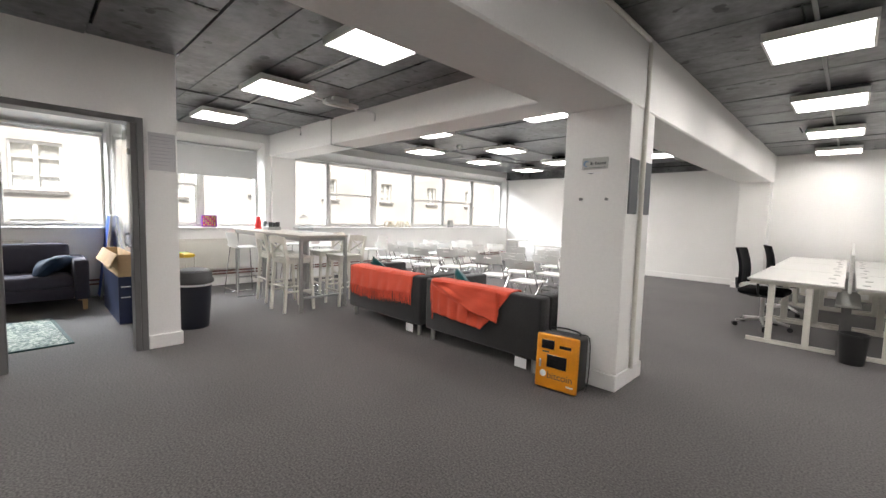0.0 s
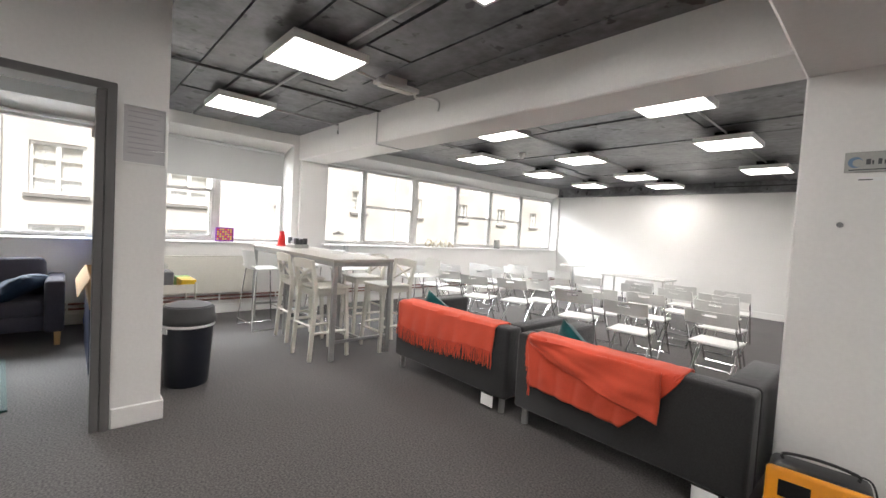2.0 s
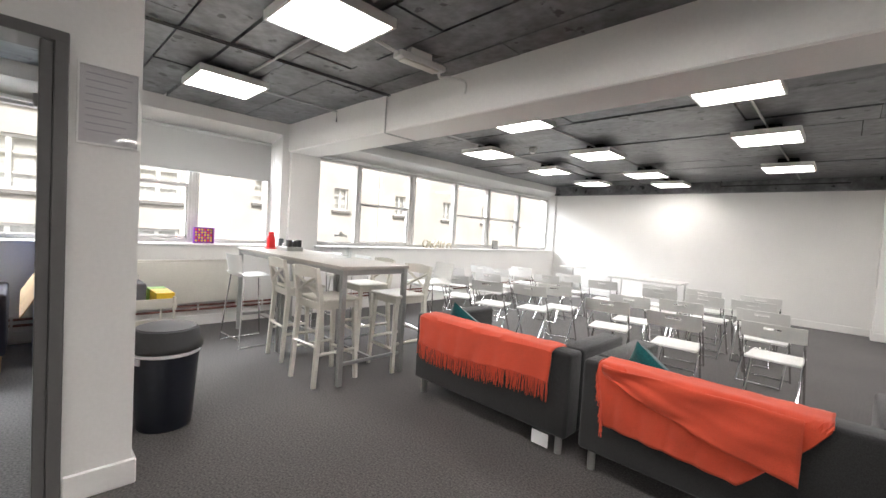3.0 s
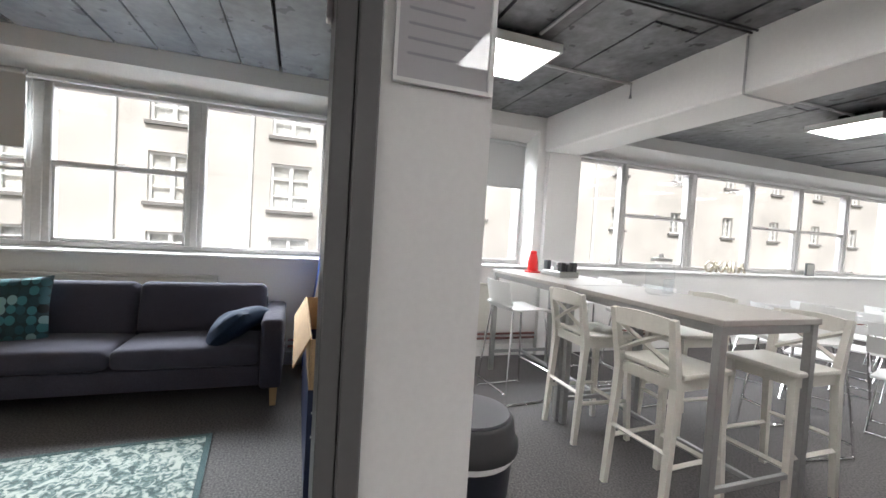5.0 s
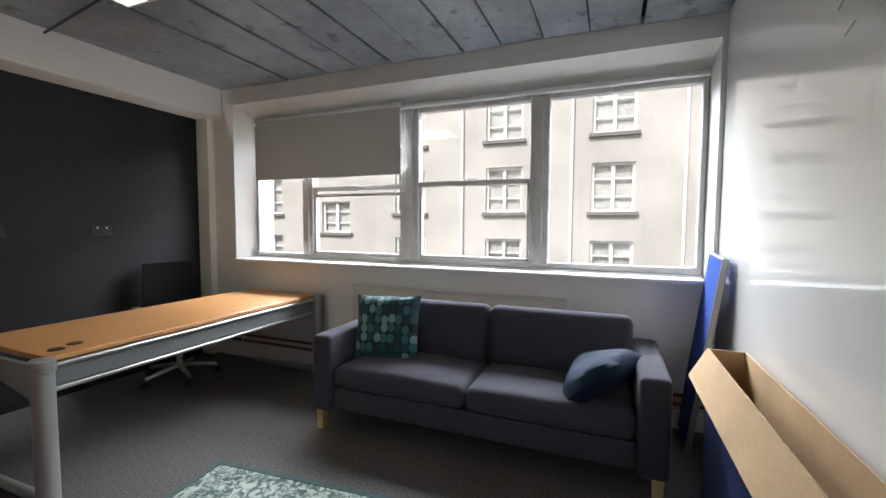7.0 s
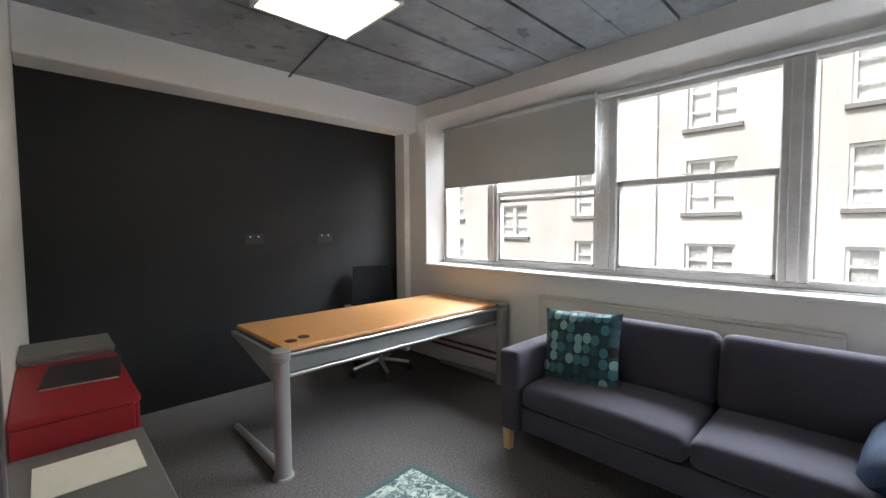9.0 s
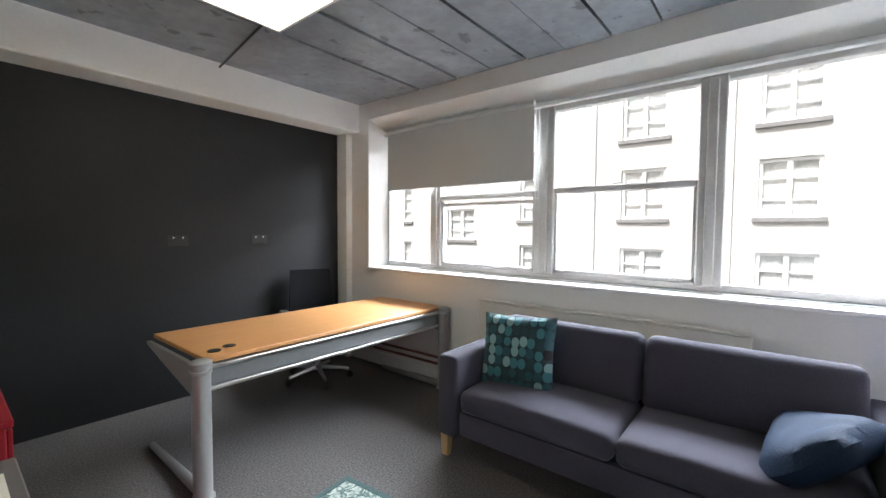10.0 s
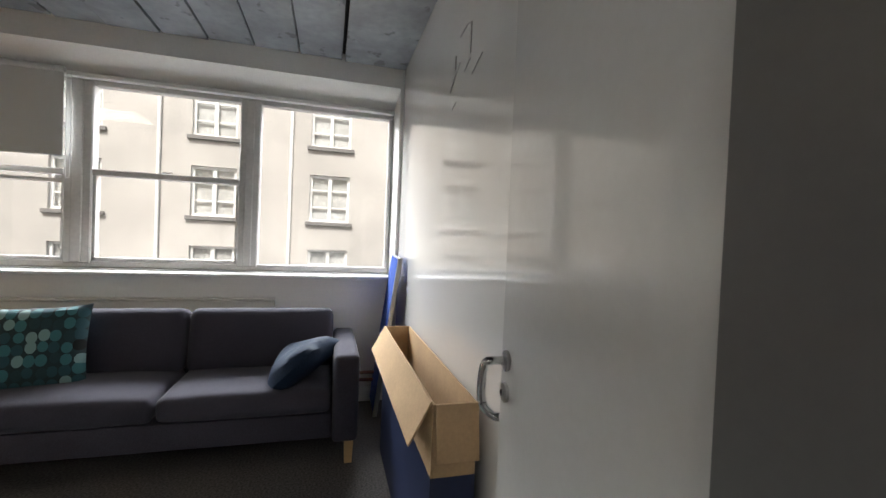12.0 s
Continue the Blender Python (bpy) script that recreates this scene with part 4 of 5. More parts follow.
def fringe(t, pts, length, n_each=2):
    bm = bmesh.new()
    for a, b in zip(pts, pts[1:]):
        for k in range(n_each):
            p = a.lerp(b, (k + rs.random()) / n_each)
            q = p + Vector((rs.uniform(-0.012, 0.012), rs.uniform(-0.008, 0.001), -length * rs.uniform(0.75, 1.1)))
            tube(bm, [p + Vector((0, 0, 0.006)), p.lerp(q, 0.5) + Vector((rs.uniform(-0.004, 0.004), 0, 0)), q], [0.0035, 0.0028, 0.002], 4)
    return part("fringe", bm, M_THROW, t, "twisted coral tassels")


t1, low1, _ = throw("throw_blanket", -4.44, -3.22, lambda u: 0.225 + 0.025 * math.sin(u * 5), 0.3, 2.0, "coral wool throw with fringe over the sofa back", 0.05)
fringe(t1, low1, 0.12, 3)
t2, low2, side2 = throw("throw_blanket", -2.92, -1.93, lambda u: 0.34 + 0.06 * u if u < 0.72 else 0.02 + 0.363 * ((1 - u) / 0.28) ** 0.8, 0.25, 7.0, "crumpled coral wool throw sliding off the sofa back", 0.3)
fringe(t2, side2[20:], 0.08, 2)
# a second, folded-back layer of the same blanket
bm = bmesh.new()
g = []
for i in range(25):
    u = i / 24
    row = []
    for j in range(17):
        w_ = j / 16
        x = -2.88 + 0.86 * u
        z = 0.665 - (0.06 + 0.30 * u * (1.15 - 0.4 * u)) * w_
        y = 3.272 - 0.012 * math.sin(u * 14 + w_ * 5) - 0.02 * w_ * u - 0.012 * noise.noise(Vector((u * 4, w_ * 4, 3)))
        row.append(bm.verts.new((x, y, z)))
    g.append(row)
for i in range(24):
    for j in range(16):
        bm.faces.new((g[i][j], g[i + 1][j], g[i + 1][j + 1], g[i][j + 1]))
fl = part("folded_layer", bm, M_THROW, t2, smooth=True)
fl.modifiers.new("thickness", "SOLIDIFY").thickness = 0.006

for x, rz in ((-4.22, 20), (-2.72, -10)):
    c = solid("cushion", pillow(0.42, 0.13, x), M_TEAL, "teal velvet cushion propped against the sofa back", "cushion", group="teal cushions", smooth=True)
    c.matrix_basis = pose(x, 3.6, 0.50, 18, 32, rz)


# ---- folding chairs ----
def folding_chair(m):
    """Faces +y: a tube frame from the back to the front feet, a crossing rear leg, plastic seat and back."""
    ch = thing("folding_chair", "white plastic folding chair with a chrome tube frame", "chair", "rows of folding chairs", m=m)
    w = 0.205
    for s in (-1, 1):
        part("front_leg", tube(bmesh.new(), [(s * w, -0.24, 0.76), (s * w, -0.20, 0.60), (s * w, 0.17, 0.012)], 0.010, 8), M_CHROME, ch, smooth=True)
        part("rear_leg", tube(bmesh.new(), [(s * (w - 0.025), 0.14, 0.43), (s * (w - 0.025), -0.22, 0.012)], 0.009, 8), M_CHROME, ch, smooth=True)
    part("front_crossbar", tube(bmesh.new(), [(-w, 0.165, 0.02), (w, 0.165, 0.02)], 0.008, 8), M_CHROME, ch, smooth=True)
    part("rear_crossbar", tube(bmesh.new(), [(-w + 0.025, -0.215, 0.02), (w - 0.025, -0.215, 0.02)], 0.008, 8), M_CHROME, ch, smooth=True)
    part("seat", B((-w + 0.012, w - 0.012, -0.17, 0.20, 0.435, 0.458), bevel=0.01, seg=2), M_WHITEPLASTIC, ch, smooth=True)
    # back panel with a grip slot
    bm = bmesh.new()
    xs = [-w - 0.012, -0.16, -0.06, 0.06, 0.16, w + 0.012]
    zs = [0.635, 0.70, 0.715, 0.735, 0.765]
    def yy(x, z):
        return -0.205 - 0.3 * (z - 0.635) - 0.03 * (1 - (x / 0.22) ** 2)
    vs = {}
    for k in (0, 1):
        for i, x in enumerate(xs):
            for j, z in enumerate(zs):
                vs[i, j, k] = bm.verts.new((x, yy(x, z) - 0.012 * k, z))
    hole = {(2, 2)}
    for i in range(5):
        for j in range(4):
            if (i, j) in hole:
                c0, c1 = (i, j), (i + 1, j + 1)
                ring = [(i, j), (i + 1, j), (i + 1, j + 1), (i, j + 1)]
                for a, b in zip(ring, ring[1:] + ring[:1]):
                    bm.faces.new((vs[a + (0,)], vs[b + (0,)], vs[b + (1,)], vs[a + (1,)]))
                continue
            for k in (0, 1):
                bm.faces.new((vs[i, j, k], vs[i + 1, j, k], vs[i + 1, j + 1, k], vs[i, j + 1, k]))
    ring = [(i, 0) for i in range(6)] + [(5, j) for j in range(1, 5)] + [(i, 4) for i in range(4, -1, -1)] + [(0, j) for j in range(3, 0, -1)]
    for a, b in zip(ring, ring[1:] + ring[:1]):
        bm.faces.new((vs[a + (0,)], vs[b + (0,)], vs[b + (1,)], vs[a + (1,)]))
    part("backrest", bm, M_WHITEPLASTIC, ch)
    return ch


first = folding_chair(pose(-2.33, 5.55, 0, 0, 0, -2))
SEATS = [(-2.49, 6.40, -4), (-2.70, 7.22, 3), (-2.73, 7.95, 5), (-3.03, 5.26, 6), (-3.22, 6.25, 4), (-3.17, 7.16, -2), (-3.37, 7.94, 3), (-3.73, 7.22, 4), (-3.90, 7.76, 2),
         (-3.72, 5.42, 12), (-3.72, 6.05, 10), (-4.78, 5.62, 12), (-5.28, 5.38, 16), (-5.94, 5.45, 20), (-6.80, 6.37, 14), (-5.98, 6.29, 15), (-6.87, 7.22, 12), (-6.36, 7.07, 10),
         (-6.18, 7.48, 8), (-4.64, 6.0, 10), (-5.42, 7.14, 8), (-5.36, 7.76, 6), (-4.62, 7.43, 8), (-6.56, 5.6, 18), (-6.5, 8.02, 10)]
for x, y, r in SEATS:
    copy_thing(first, pose(x, y, 0, 0, 0, r))


# ---- bar tables and stools ----
# greyish-beige white top with the shade on it put into the colour
M_BARTOP = mat("shaded_white_tabletop", (0.40, 0.375, 0.34), 0.45, grain=0.04, scale=40, stain=0.06)


def bar_table(x1, label):
    t = thing("bar_table", label, "table", "pair of bar tables", m=pose(x1 - 0.6, 3.18, 0))
    part("tabletop", B((-0.598, 0.598, -0.36, 0.36, 0.99, 1.022), bevel=0.004), M_BARTOP, t)
    for x in (-0.565, 0.565):
        for y in (-0.33, 0.33):
            part("leg", B((x - 0.022, x + 0.022, y - 0.022, y + 0.022, 0, 0.9895), bevel=0.003), M_GREYMETAL, t)
        part("end_rail", B((x - 0.012, x + 0.012, -0.307, 0.307, 0.17, 0.20), bevel=0.003), M_GREYMETAL, t)
        part("top_rail", B((x - 0.012, x + 0.012, -0.307, 0.307, 0.945, 0.9895), bevel=0.002), M_GREYMETAL, t)
    for y in (-0.33, 0.33):
        part("side_rail", B((-0.542, 0.542, y - 0.012, y + 0.012, 0.945, 0.9895), bevel=0.002), M_GREYMETAL, t)
    part("footrest", B((-0.552, 0.552, -0.013, 0.013, 0.17, 0.197), bevel=0.003), M_GREYMETAL, t)
    return t


bar_table(-4.90, "tall white-topped bar table with grey metal legs")
bar_table(-6.11, "tall white-topped bar table near the window")


def wooden_stool(m):
    """Faces +y: splayed legs, a cross-backed rest."""
    s = thing("bar_stool", "white painted wooden bar stool with a crossed back", "stool", "white wooden bar stools", m=m)
    for sx in (-1, 1):
        part("front_leg", tube(bmesh.new(), [(sx * 0.19, 0.20, 0), (sx * 0.165, 0.17, 0.70)], [0.022, 0.027], 4), M_WHITEPAINT, s)
        part("back_leg", tube(bmesh.new(), [(sx * 0.185, -0.22, 0), (sx * 0.175, -0.175, 0.66), (sx * 0.175, -0.185, 0.74), (sx * 0.185, -0.235, 1.0)], [0.022, 0.029, 0.029, 0.022], 4), M_WHITEPAINT, s)
        part("side_stretcher", tube(bmesh.new(), [(sx * 0.18, -0.205, 0.27), (sx * 0.18, 0.185, 0.27)], 0.015, 4), M_WHITEPAINT, s)
        part("side_apron", B((sx * 0.17 - 0.011, sx * 0.17 + 0.011, -0.155, 0.15, 0.645, 0.705)), M_WHITEPAINT, s)
    part("front_stretcher", tube(bmesh.new(), [(-0.18, 0.19, 0.22), (0.18, 0.19, 0.22)], 0.017, 4), M_WHITEPAINT, s)
    part("back_stretcher", tube(bmesh.new(), [(-0.175, -0.205, 0.34), (0.175, -0.205, 0.34)], 0.014, 4), M_WHITEPAINT, s)
    part("front_apron", B((-0.15, 0.15, 0.15, 0.172, 0.645, 0.705)), M_WHITEPAINT, s)
    part("back_apron", B((-0.15, 0.15, -0.182, -0.16, 0.645, 0.705)), M_WHITEPAINT, s)
    part("seat", B((-0.205, 0.205, -0.155, 0.205, 0.7055, 0.735), bevel=0.01, seg=2), M_WHITEPAINT, s, smooth=True)
    bm = bmesh.new()
    n = 8
    cols_ = []
    for i in range(n + 1):
        u = i / n * 2 - 1
        y = -0.232 - 0.022 * (1 - u * u)
        cols_.append([bm.verts.new((u * 0.165, y + dy, z)) for dy, z in ((-0.009, 0.92), (0.009, 0.92), (0.009, 1.0 + 0.012 * (1 - u * u)), (-0.009, 1.0 + 0.012 * (1 - u * u)))])
    for a, b in zip(cols_, cols_[1:]):
        for k in range(4):
            bm.faces.new((a[k], a[(k + 1) % 4], b[(k + 1) % 4], b[k]))
    bm.faces.new(cols_[0][::-1])
    bm.faces.new(cols_[-1])
    part("top_rail", bm, M_WHITEPAINT, s)
    for sx in (-1, 1):
        part("cross_slat", tube(bmesh.new(), [(-sx * 0.165, -0.195, 0.765), (0, -0.22 - 0.008 * sx, 0.85), (sx * 0.165, -0.228, 0.93)], [0.014, 0.014, 0.014], 4), M_WHITEPAINT, s)
    return s


st = wooden_stool(pose(-5.21, 2.87, 0, 0, 0, 3))
copy_thing(st, pose(-5.95, 2.96, 0, 0, 0, -3))
copy_thing(st, pose(-5.12, 3.62, 0, 0, 0, 180))
copy_thing(st, pose(-5.86, 3.74, 0, 0, 0, 176))


def wire_stool(m):
    """Faces +y: sled frame of bent chrome wire, white shell with a low back."""
    s = thing("bar_stool", "white shell bar stool on a bent chrome wire frame", "stool", "chrome wire bar stools", m=m)
    for sx in (-1, 1):
        part("side_frame", tube(bmesh.new(), curve_pts([(sx * 0.17, 0.15, 0.745), (sx * 0.24, 0.22, 0.03), (sx * 0.24, 0.19, 0.01), (sx * 0.24, -0.19, 0.01), (sx * 0.24, -0.22, 0.03), (sx * 0.17, -0.16, 0.745)], 4), 0.009, 8), M_CHROME, s, smooth=True)
    part("foot_bar", tube(bmesh.new(), [(-0.222, 0.205, 0.24), (0.222, 0.205, 0.24)], 0.009, 8), M_CHROME, s, smooth=True)
    part("back_bar", tube(bmesh.new(), [(-0.235, -0.215, 0.09), (0.235, -0.215, 0.09)], 0.008, 8), M_CHROME, s, smooth=True)
    bm = bmesh.new()
    prof = curve_pts([(0, 0.21, 0.735), (0, 0.17, 0.755), (0, -0.13, 0.75), (0, -0.19, 0.785), (0, -0.215, 0.88), (0, -0.235, 0.985)], 5)
    g = []
    for k in (0, 1):
        rows_ = []
        for p in prof:
            w = 0.19 if p.z < 0.8 else 0.185
            rows_.append([bm.verts.new((w * (2 * j / 8 - 1), p.y + (0.03 * (2 * j / 8 - 1) ** 2 if p.z > 0.8 else 0) - (0.012 * k if p.z > 0.78 else 0), p.z + (0.012 * (2 * j / 8 - 1) ** 2 if p.z < 0.78 else 0) - (0.012 * k if p.z <= 0.78 else 0))) for j in range(9)])
        g.append(rows_)
    for rows_ in g:
        for a, b in zip(rows_, rows_[1:]):
            for j in range(8):
                bm.faces.new((a[j], a[j + 1], b[j + 1], b[j]))
    n = len(prof) - 1
    ring = [(0, j) for j in range(9)] + [(i, 8) for i in range(1, n + 1)] + [(n, j) for j in range(7, -1, -1)] + [(i, 0) for i in range(n - 1, 0, -1)]
    for a, b in zip(ring, ring[1:] + ring[:1]):
        bm.faces.new((g[0][a[0]][a[1]], g[0][b[0]][b[1]], g[1][b[0]][b[1]], g[1][a[0]][a[1]]))
    part("shell", bm, M_WHITEPLASTIC, s, smooth=True)
    return s


ws = wire_stool(pose(-6.66, 2.76, 0, 0, 0, 4))
copy_thing(ws, pose(-6.98, 3.78, 0, 0, 0, 176))
copy_thing(ws, pose(-6.42, 3.86, 0, 0, 0, 182))
copy_thing(ws, pose(-5.45, 4.35, 0, 0, 0, 170))

# ---- things on the tables and sills ----
j = thing("drinks_jar", "clear glass drinks jar with a lid on the bar table", "jar", m=pose(-5.68, 3.26, 1.0225))
part("glass", lathe(bmesh.new(), [(0.07, 0.0), (0.085, 0.012), (0.09, 0.16), (0.08, 0.2), (0.062, 0.225)], 24), M_JAR, j, smooth=True)
part("lid", lathe(bmesh.new(), [(0.066, 0.2255), (0.066, 0.245), (0.02, 0.252), (0.018, 0.27), (0.005, 0.275)], 20), M_STEEL, j, smooth=True)
for i, (x, y) in enumerate(((-5.75, 3.42), (-5.74, 3.40))):
    solid("drinking_glass", lathe(bmesh.new(), [(0.028, 1.0225), (0.034, 1.12)], 16, x, y), M_JAR, "clear drinking glass on the bar table", "glass", smooth=True)
r = thing("water_bottle", "bright red bottle on the bar table", "bottle", m=pose(-7.05, 3.12, 1.0225))
part("body", lathe(bmesh.new(), [(0.075, 0), (0.075, 0.012), (0.052, 0.016), (0.05, 0.10), (0.036, 0.17), (0.03, 0.175)], 20), M_REDPLASTIC, r, smooth=True)
part("cap", lathe(bmesh.new(), [(0.032, 0.1755), (0.034, 0.2), (0.02, 0.21)], 16), M_REDPLASTIC, r, smooth=True)
tr = thing("coffee_tray", "grey tray of coffee pods and condiments", "tray", m=pose(-6.75, 3.22, 1.0225))
part("tray", B((-0.15, 0.15, -0.1, 0.1, 0, 0.05), bevel=0.006), M_GREYPLATE, tr)
rr = random.Random(2)
for k in range(9):
    x, y = -0.11 + 0.11 * (k % 3), -0.06 + 0.06 * (k // 3)
    h = rr.uniform(0.03, 0.09)
    part("packet", B((x - 0.03, x + 0.03, y - 0.022, y + 0.022, 0.0505, 0.0505 + h), bevel=0.004), rr.choice((M_INK, M_WHITEPAPER, M_BLACKPLASTIC)), tr)
gm = thing("grid_game", "purple and yellow grid game on the window sill", "game", m=pose(-7.79, 2.56, 1.031, 0, 0, 8))
part("frame", B((-0.02, 0.02, -0.11, 0.11, 0, 0.2), bevel=0.004), M_PURPLE, gm)
disc = None
for a in range(6):
    for b in range(5):
        y, z = -0.09 + 0.036 * a, 0.035 + 0.034 * b
        part("disc", tube(bmesh.new(), [(0.0205, y, z), (0.026, y, z)], 0.013, 8), (M_YELLOW, M_REDPLASTIC, M_YELLOW)[(a + b) % 3], gm)
part("foot", B((-0.04, 0.04, 0.111, 0.125, 0, 0.2), bevel=0.003), M_PURPLE, gm)
pf = thing("photo_frame", "small grey framed card on the window sill", "picture frame", m=pose(-7.80, 8.65, 1.031, 0, 0, 0))
part("frame", B((-0.012, 0.012, -0.1, 0.1, 0, 0.2), bevel=0.003), M_DARKGREYMETAL, pf)
part("card", B((0.0125, 0.014, -0.08, 0.08, 0.02, 0.18)), M_GREYPLATE, pf)


def letters(name, text, size, m, material, label, category, depth=0.004, parent=None):
    cu = bpy.data.curves.new(name, "FONT")
    cu.body, cu.size, cu.extrude = text, size, depth
    ob0 = bpy.data.objects.new(name, cu)
    scene.collection.objects.link(ob0)
    me = bpy.data.meshes.new_from_object(ob0.evaluated_get(bpy.context.evaluated_depsgraph_get()))
    bpy.data.objects.remove(ob0)
    me.materials.clear()
    me.materials.append(material)
    ob = new(name, me)
    ob.matrix_basis = m
    if parent is not None:
        ob.parent = parent
        return tagged(ob, label)
    return tagged(ob, label, category)


for k, (c_, y) in enumerate(zip("OAKAIHA", (6.35, 6.45, 6.55, 6.69, 6.83, 6.90, 7.02))):
    letters("sill_letter", c_, 0.23, pose(-7.79, y, 1.031, 90, 0, 90), M_GOLD, "pale gold standing letter on the window sill", "letter", 0.012)["group"] = "letters on the sill"

# small side table and lectern arm at the far end
sd = thing("side_table", "small round white side table by the end wall", "table", m=pose(-6.6, 10.2, 0))
part("tabletop", lathe(bmesh.new(), [(0.3, 0.70), (0.3, 0.725)], 28), M_LAMINATE, sd)
part("stem", tube(bmesh.new(), [(0, 0, 0.02), (0, 0, 0.70)], 0.022, 10), M_STEEL, sd)
part("foot", lathe(bmesh.new(), [(0.2, 0), (0.2, 0.012), (0.03, 0.02)], 24), M_STEEL, sd)
ft = thing("folding_table", "white topped table among the chairs", "table", m=pose(-4.5, 8.9, 0))
part("tabletop", B((-0.6, 0.6, -0.3, 0.3, 0.70, 0.73), bevel=0.004), M_LAMINATE, ft)
for x in (-0.55, 0.55):
    for y in (-0.25, 0.25):
        part("leg", tube(bmesh.new(), [(x, y, 0), (x, y, 0.70)], 0.015, 8), M_STEEL, ft)


# ---- bins and trolley ----
def flip_bin(m):
    b = thing("rubbish_bin", "dark navy plastic bin with a dark grey swing lid", "bin", m=m)
    part("body", lathe(bmesh.new(), [(0.15, 0), (0.155, 0.01), (0.185, 0.47), (0.19, 0.5)], 36), M_NAVYPLASTIC, b, smooth=True)
    part("rim", lathe(bmesh.new(), [(0.192, 0.5005), (0.207, 0.51), (0.207, 0.54), (0.192, 0.56), (0.185, 0.625), (0.175, 0.635)], 36), M_BLACKPLASTIC, b, smooth=True)
    bm = bmesh.new()
    lathe(bm, [(0.165, 0.6355), (0.165, 0.645), (0.11, 0.662), (0.03, 0.668)], 32)
    part("lid", bm, M_GREYBIN, b, "dark grey swing lid", True)
    part("bag_edge", lathe(bmesh.new(), [(0.1905, 0.478), (0.1935, 0.484), (0.1935, 0.4995)], 36), M_WHITEPAPER, b, "white liner edge under the rim")
    part("tie_tag", B((-0.02, 0.02, -0.205, -0.195, 0.44, 0.478)), M_WHITEPAPER, b)
    return b


flip_bin(pose(-5.05, 1.625, 0, 0, 0, 30))
wb = thing("waste_bin", "black plastic waste basket beside the desk end", "bin", m=pose(0.26, 5.95, 0))
part("body", lathe(bmesh.new(), [(0.09, 0), (0.093, 0.005), (0.115, 0.28), (0.121, 0.285), (0.121, 0.297), (0.109, 0.297), (0.085, 0.02)], 28), M_BLACKPLASTIC, wb, smooth=True)

tl = thing("trolley", "white metal trolley with boxes and a grey tub", "trolley", m=pose(-5.75, 1.62, 0))
for z in (0.12, 0.42, 0.66):
    part("shelf", B((-0.2, 0.2, -0.17, 0.17, z, z + 0.006), (-0.2, 0.2, -0.17, -0.165, z + 0.0061, z + 0.075), (-0.2, 0.2, 0.165, 0.17, z + 0.0061, z + 0.075),
                    (-0.2, -0.195, -0.1649, 0.1649, z + 0.0061, z + 0.075), (0.195, 0.2, -0.1649, 0.1649, z + 0.0061, z + 0.075)), M_WHITEPAINT, tl)
for x in (-0.205, 0.205):
    for y in (-0.15, 0.15):
        part("post", tube(bmesh.new(), [(x, y, 0.03), (x, y, 0.75)], 0.009, 8), M_WHITEPAINT, tl)
        part("castor", tube(bmesh.new(), [(x, y - 0.012, 0.025), (x, y + 0.012, 0.025)], 0.025, 12), M_BLACKPLASTIC, tl)
for x0, x1, mt, lb in ((-0.18, -0.06, M_GREENCARD, "green"), (-0.05, 0.07, M_YELLOW, "yellow"), (0.08, 0.18, M_YELLOW, "yellow")):
    solid("snack_box", B((-5.75 + x0, -5.75 + x1, 1.66, 1.78, 0.667, 0.775), bevel=0.003), mt, lb + " card snack box on the white trolley", "box")
tb = thing("tub", "dark grey plastic tub of jars on the trolley", "tub", m=pose(-5.81, 1.54, 0.667))
part("body", B((-0.13, 0.13, -0.08, 0.08, 0, 0.17), bevel=0.012, seg=2), M_GREYBIN, tb)
for x in (-0.07, 0.02, 0.09):
    part("jar", lathe(bmesh.new(), [(0.035, 0.171), (0.035, 0.23), (0.025, 0.245)], 14, x, 0), M_JAR, tb, smooth=True)

# ---- the orange machine by the column ----
at = thing("cash_machine", "orange and black tabletop cash machine against the column", "machine", m=pose(-1.372, 3.24, 0.0, -3, 0, 5))
part("case", soft(bmesh.new(), -0.165, 0.165, -0.07, 0.12, 0.012, 0.43, 0.03, 3), M_BLACKPLASTIC, at, smooth=True)
fp = part("front_panel", soft(bmesh.new(), -0.17, 0.17, -0.105, -0.0705, 0.006, 0.43, 0.016, 3), M_ORANGE, at, "orange front panel", True)
part("screen", B((-0.075, 0.085, -0.109, -0.1055, 0.175, 0.275), bevel=0.002), M_SCREEN, fp)
part("scanner_window", B((-0.125, -0.02, -0.109, -0.1055, 0.315, 0.385), bevel=0.002), M_SCREEN, fp)
part("note_slot", B((0.02, 0.115, -0.109, -0.1055, 0.335, 0.36), bevel=0.002), M_SCREEN, fp)
part("key_lock", B((-0.135, -0.12, -0.112, -0.1055, 0.165, 0.225), bevel=0.002), M_STEEL, fp)
part("badge", tube(bmesh.new(), [(-0.10, -0.1055, 0.12), (-0.10, -0.108, 0.12)], 0.026, 20), M_WHITEPAPER, fp)
letters("lettering", "bitcoin", 0.075, pose(-0.068, -0.1065, 0.09, 90, 0, 0), M_INK, "dark lettering on the panel", "", 0.0006, fp)
part("caption_bar", B((0.09, 0.145, -0.1075, -0.1055, 0.052, 0.064)), M_WHITEPAPER, fp)
part("small_mark", B((-0.115, -0.06, -0.1075, -0.1055, 0.285, 0.298)), M_INK, fp)
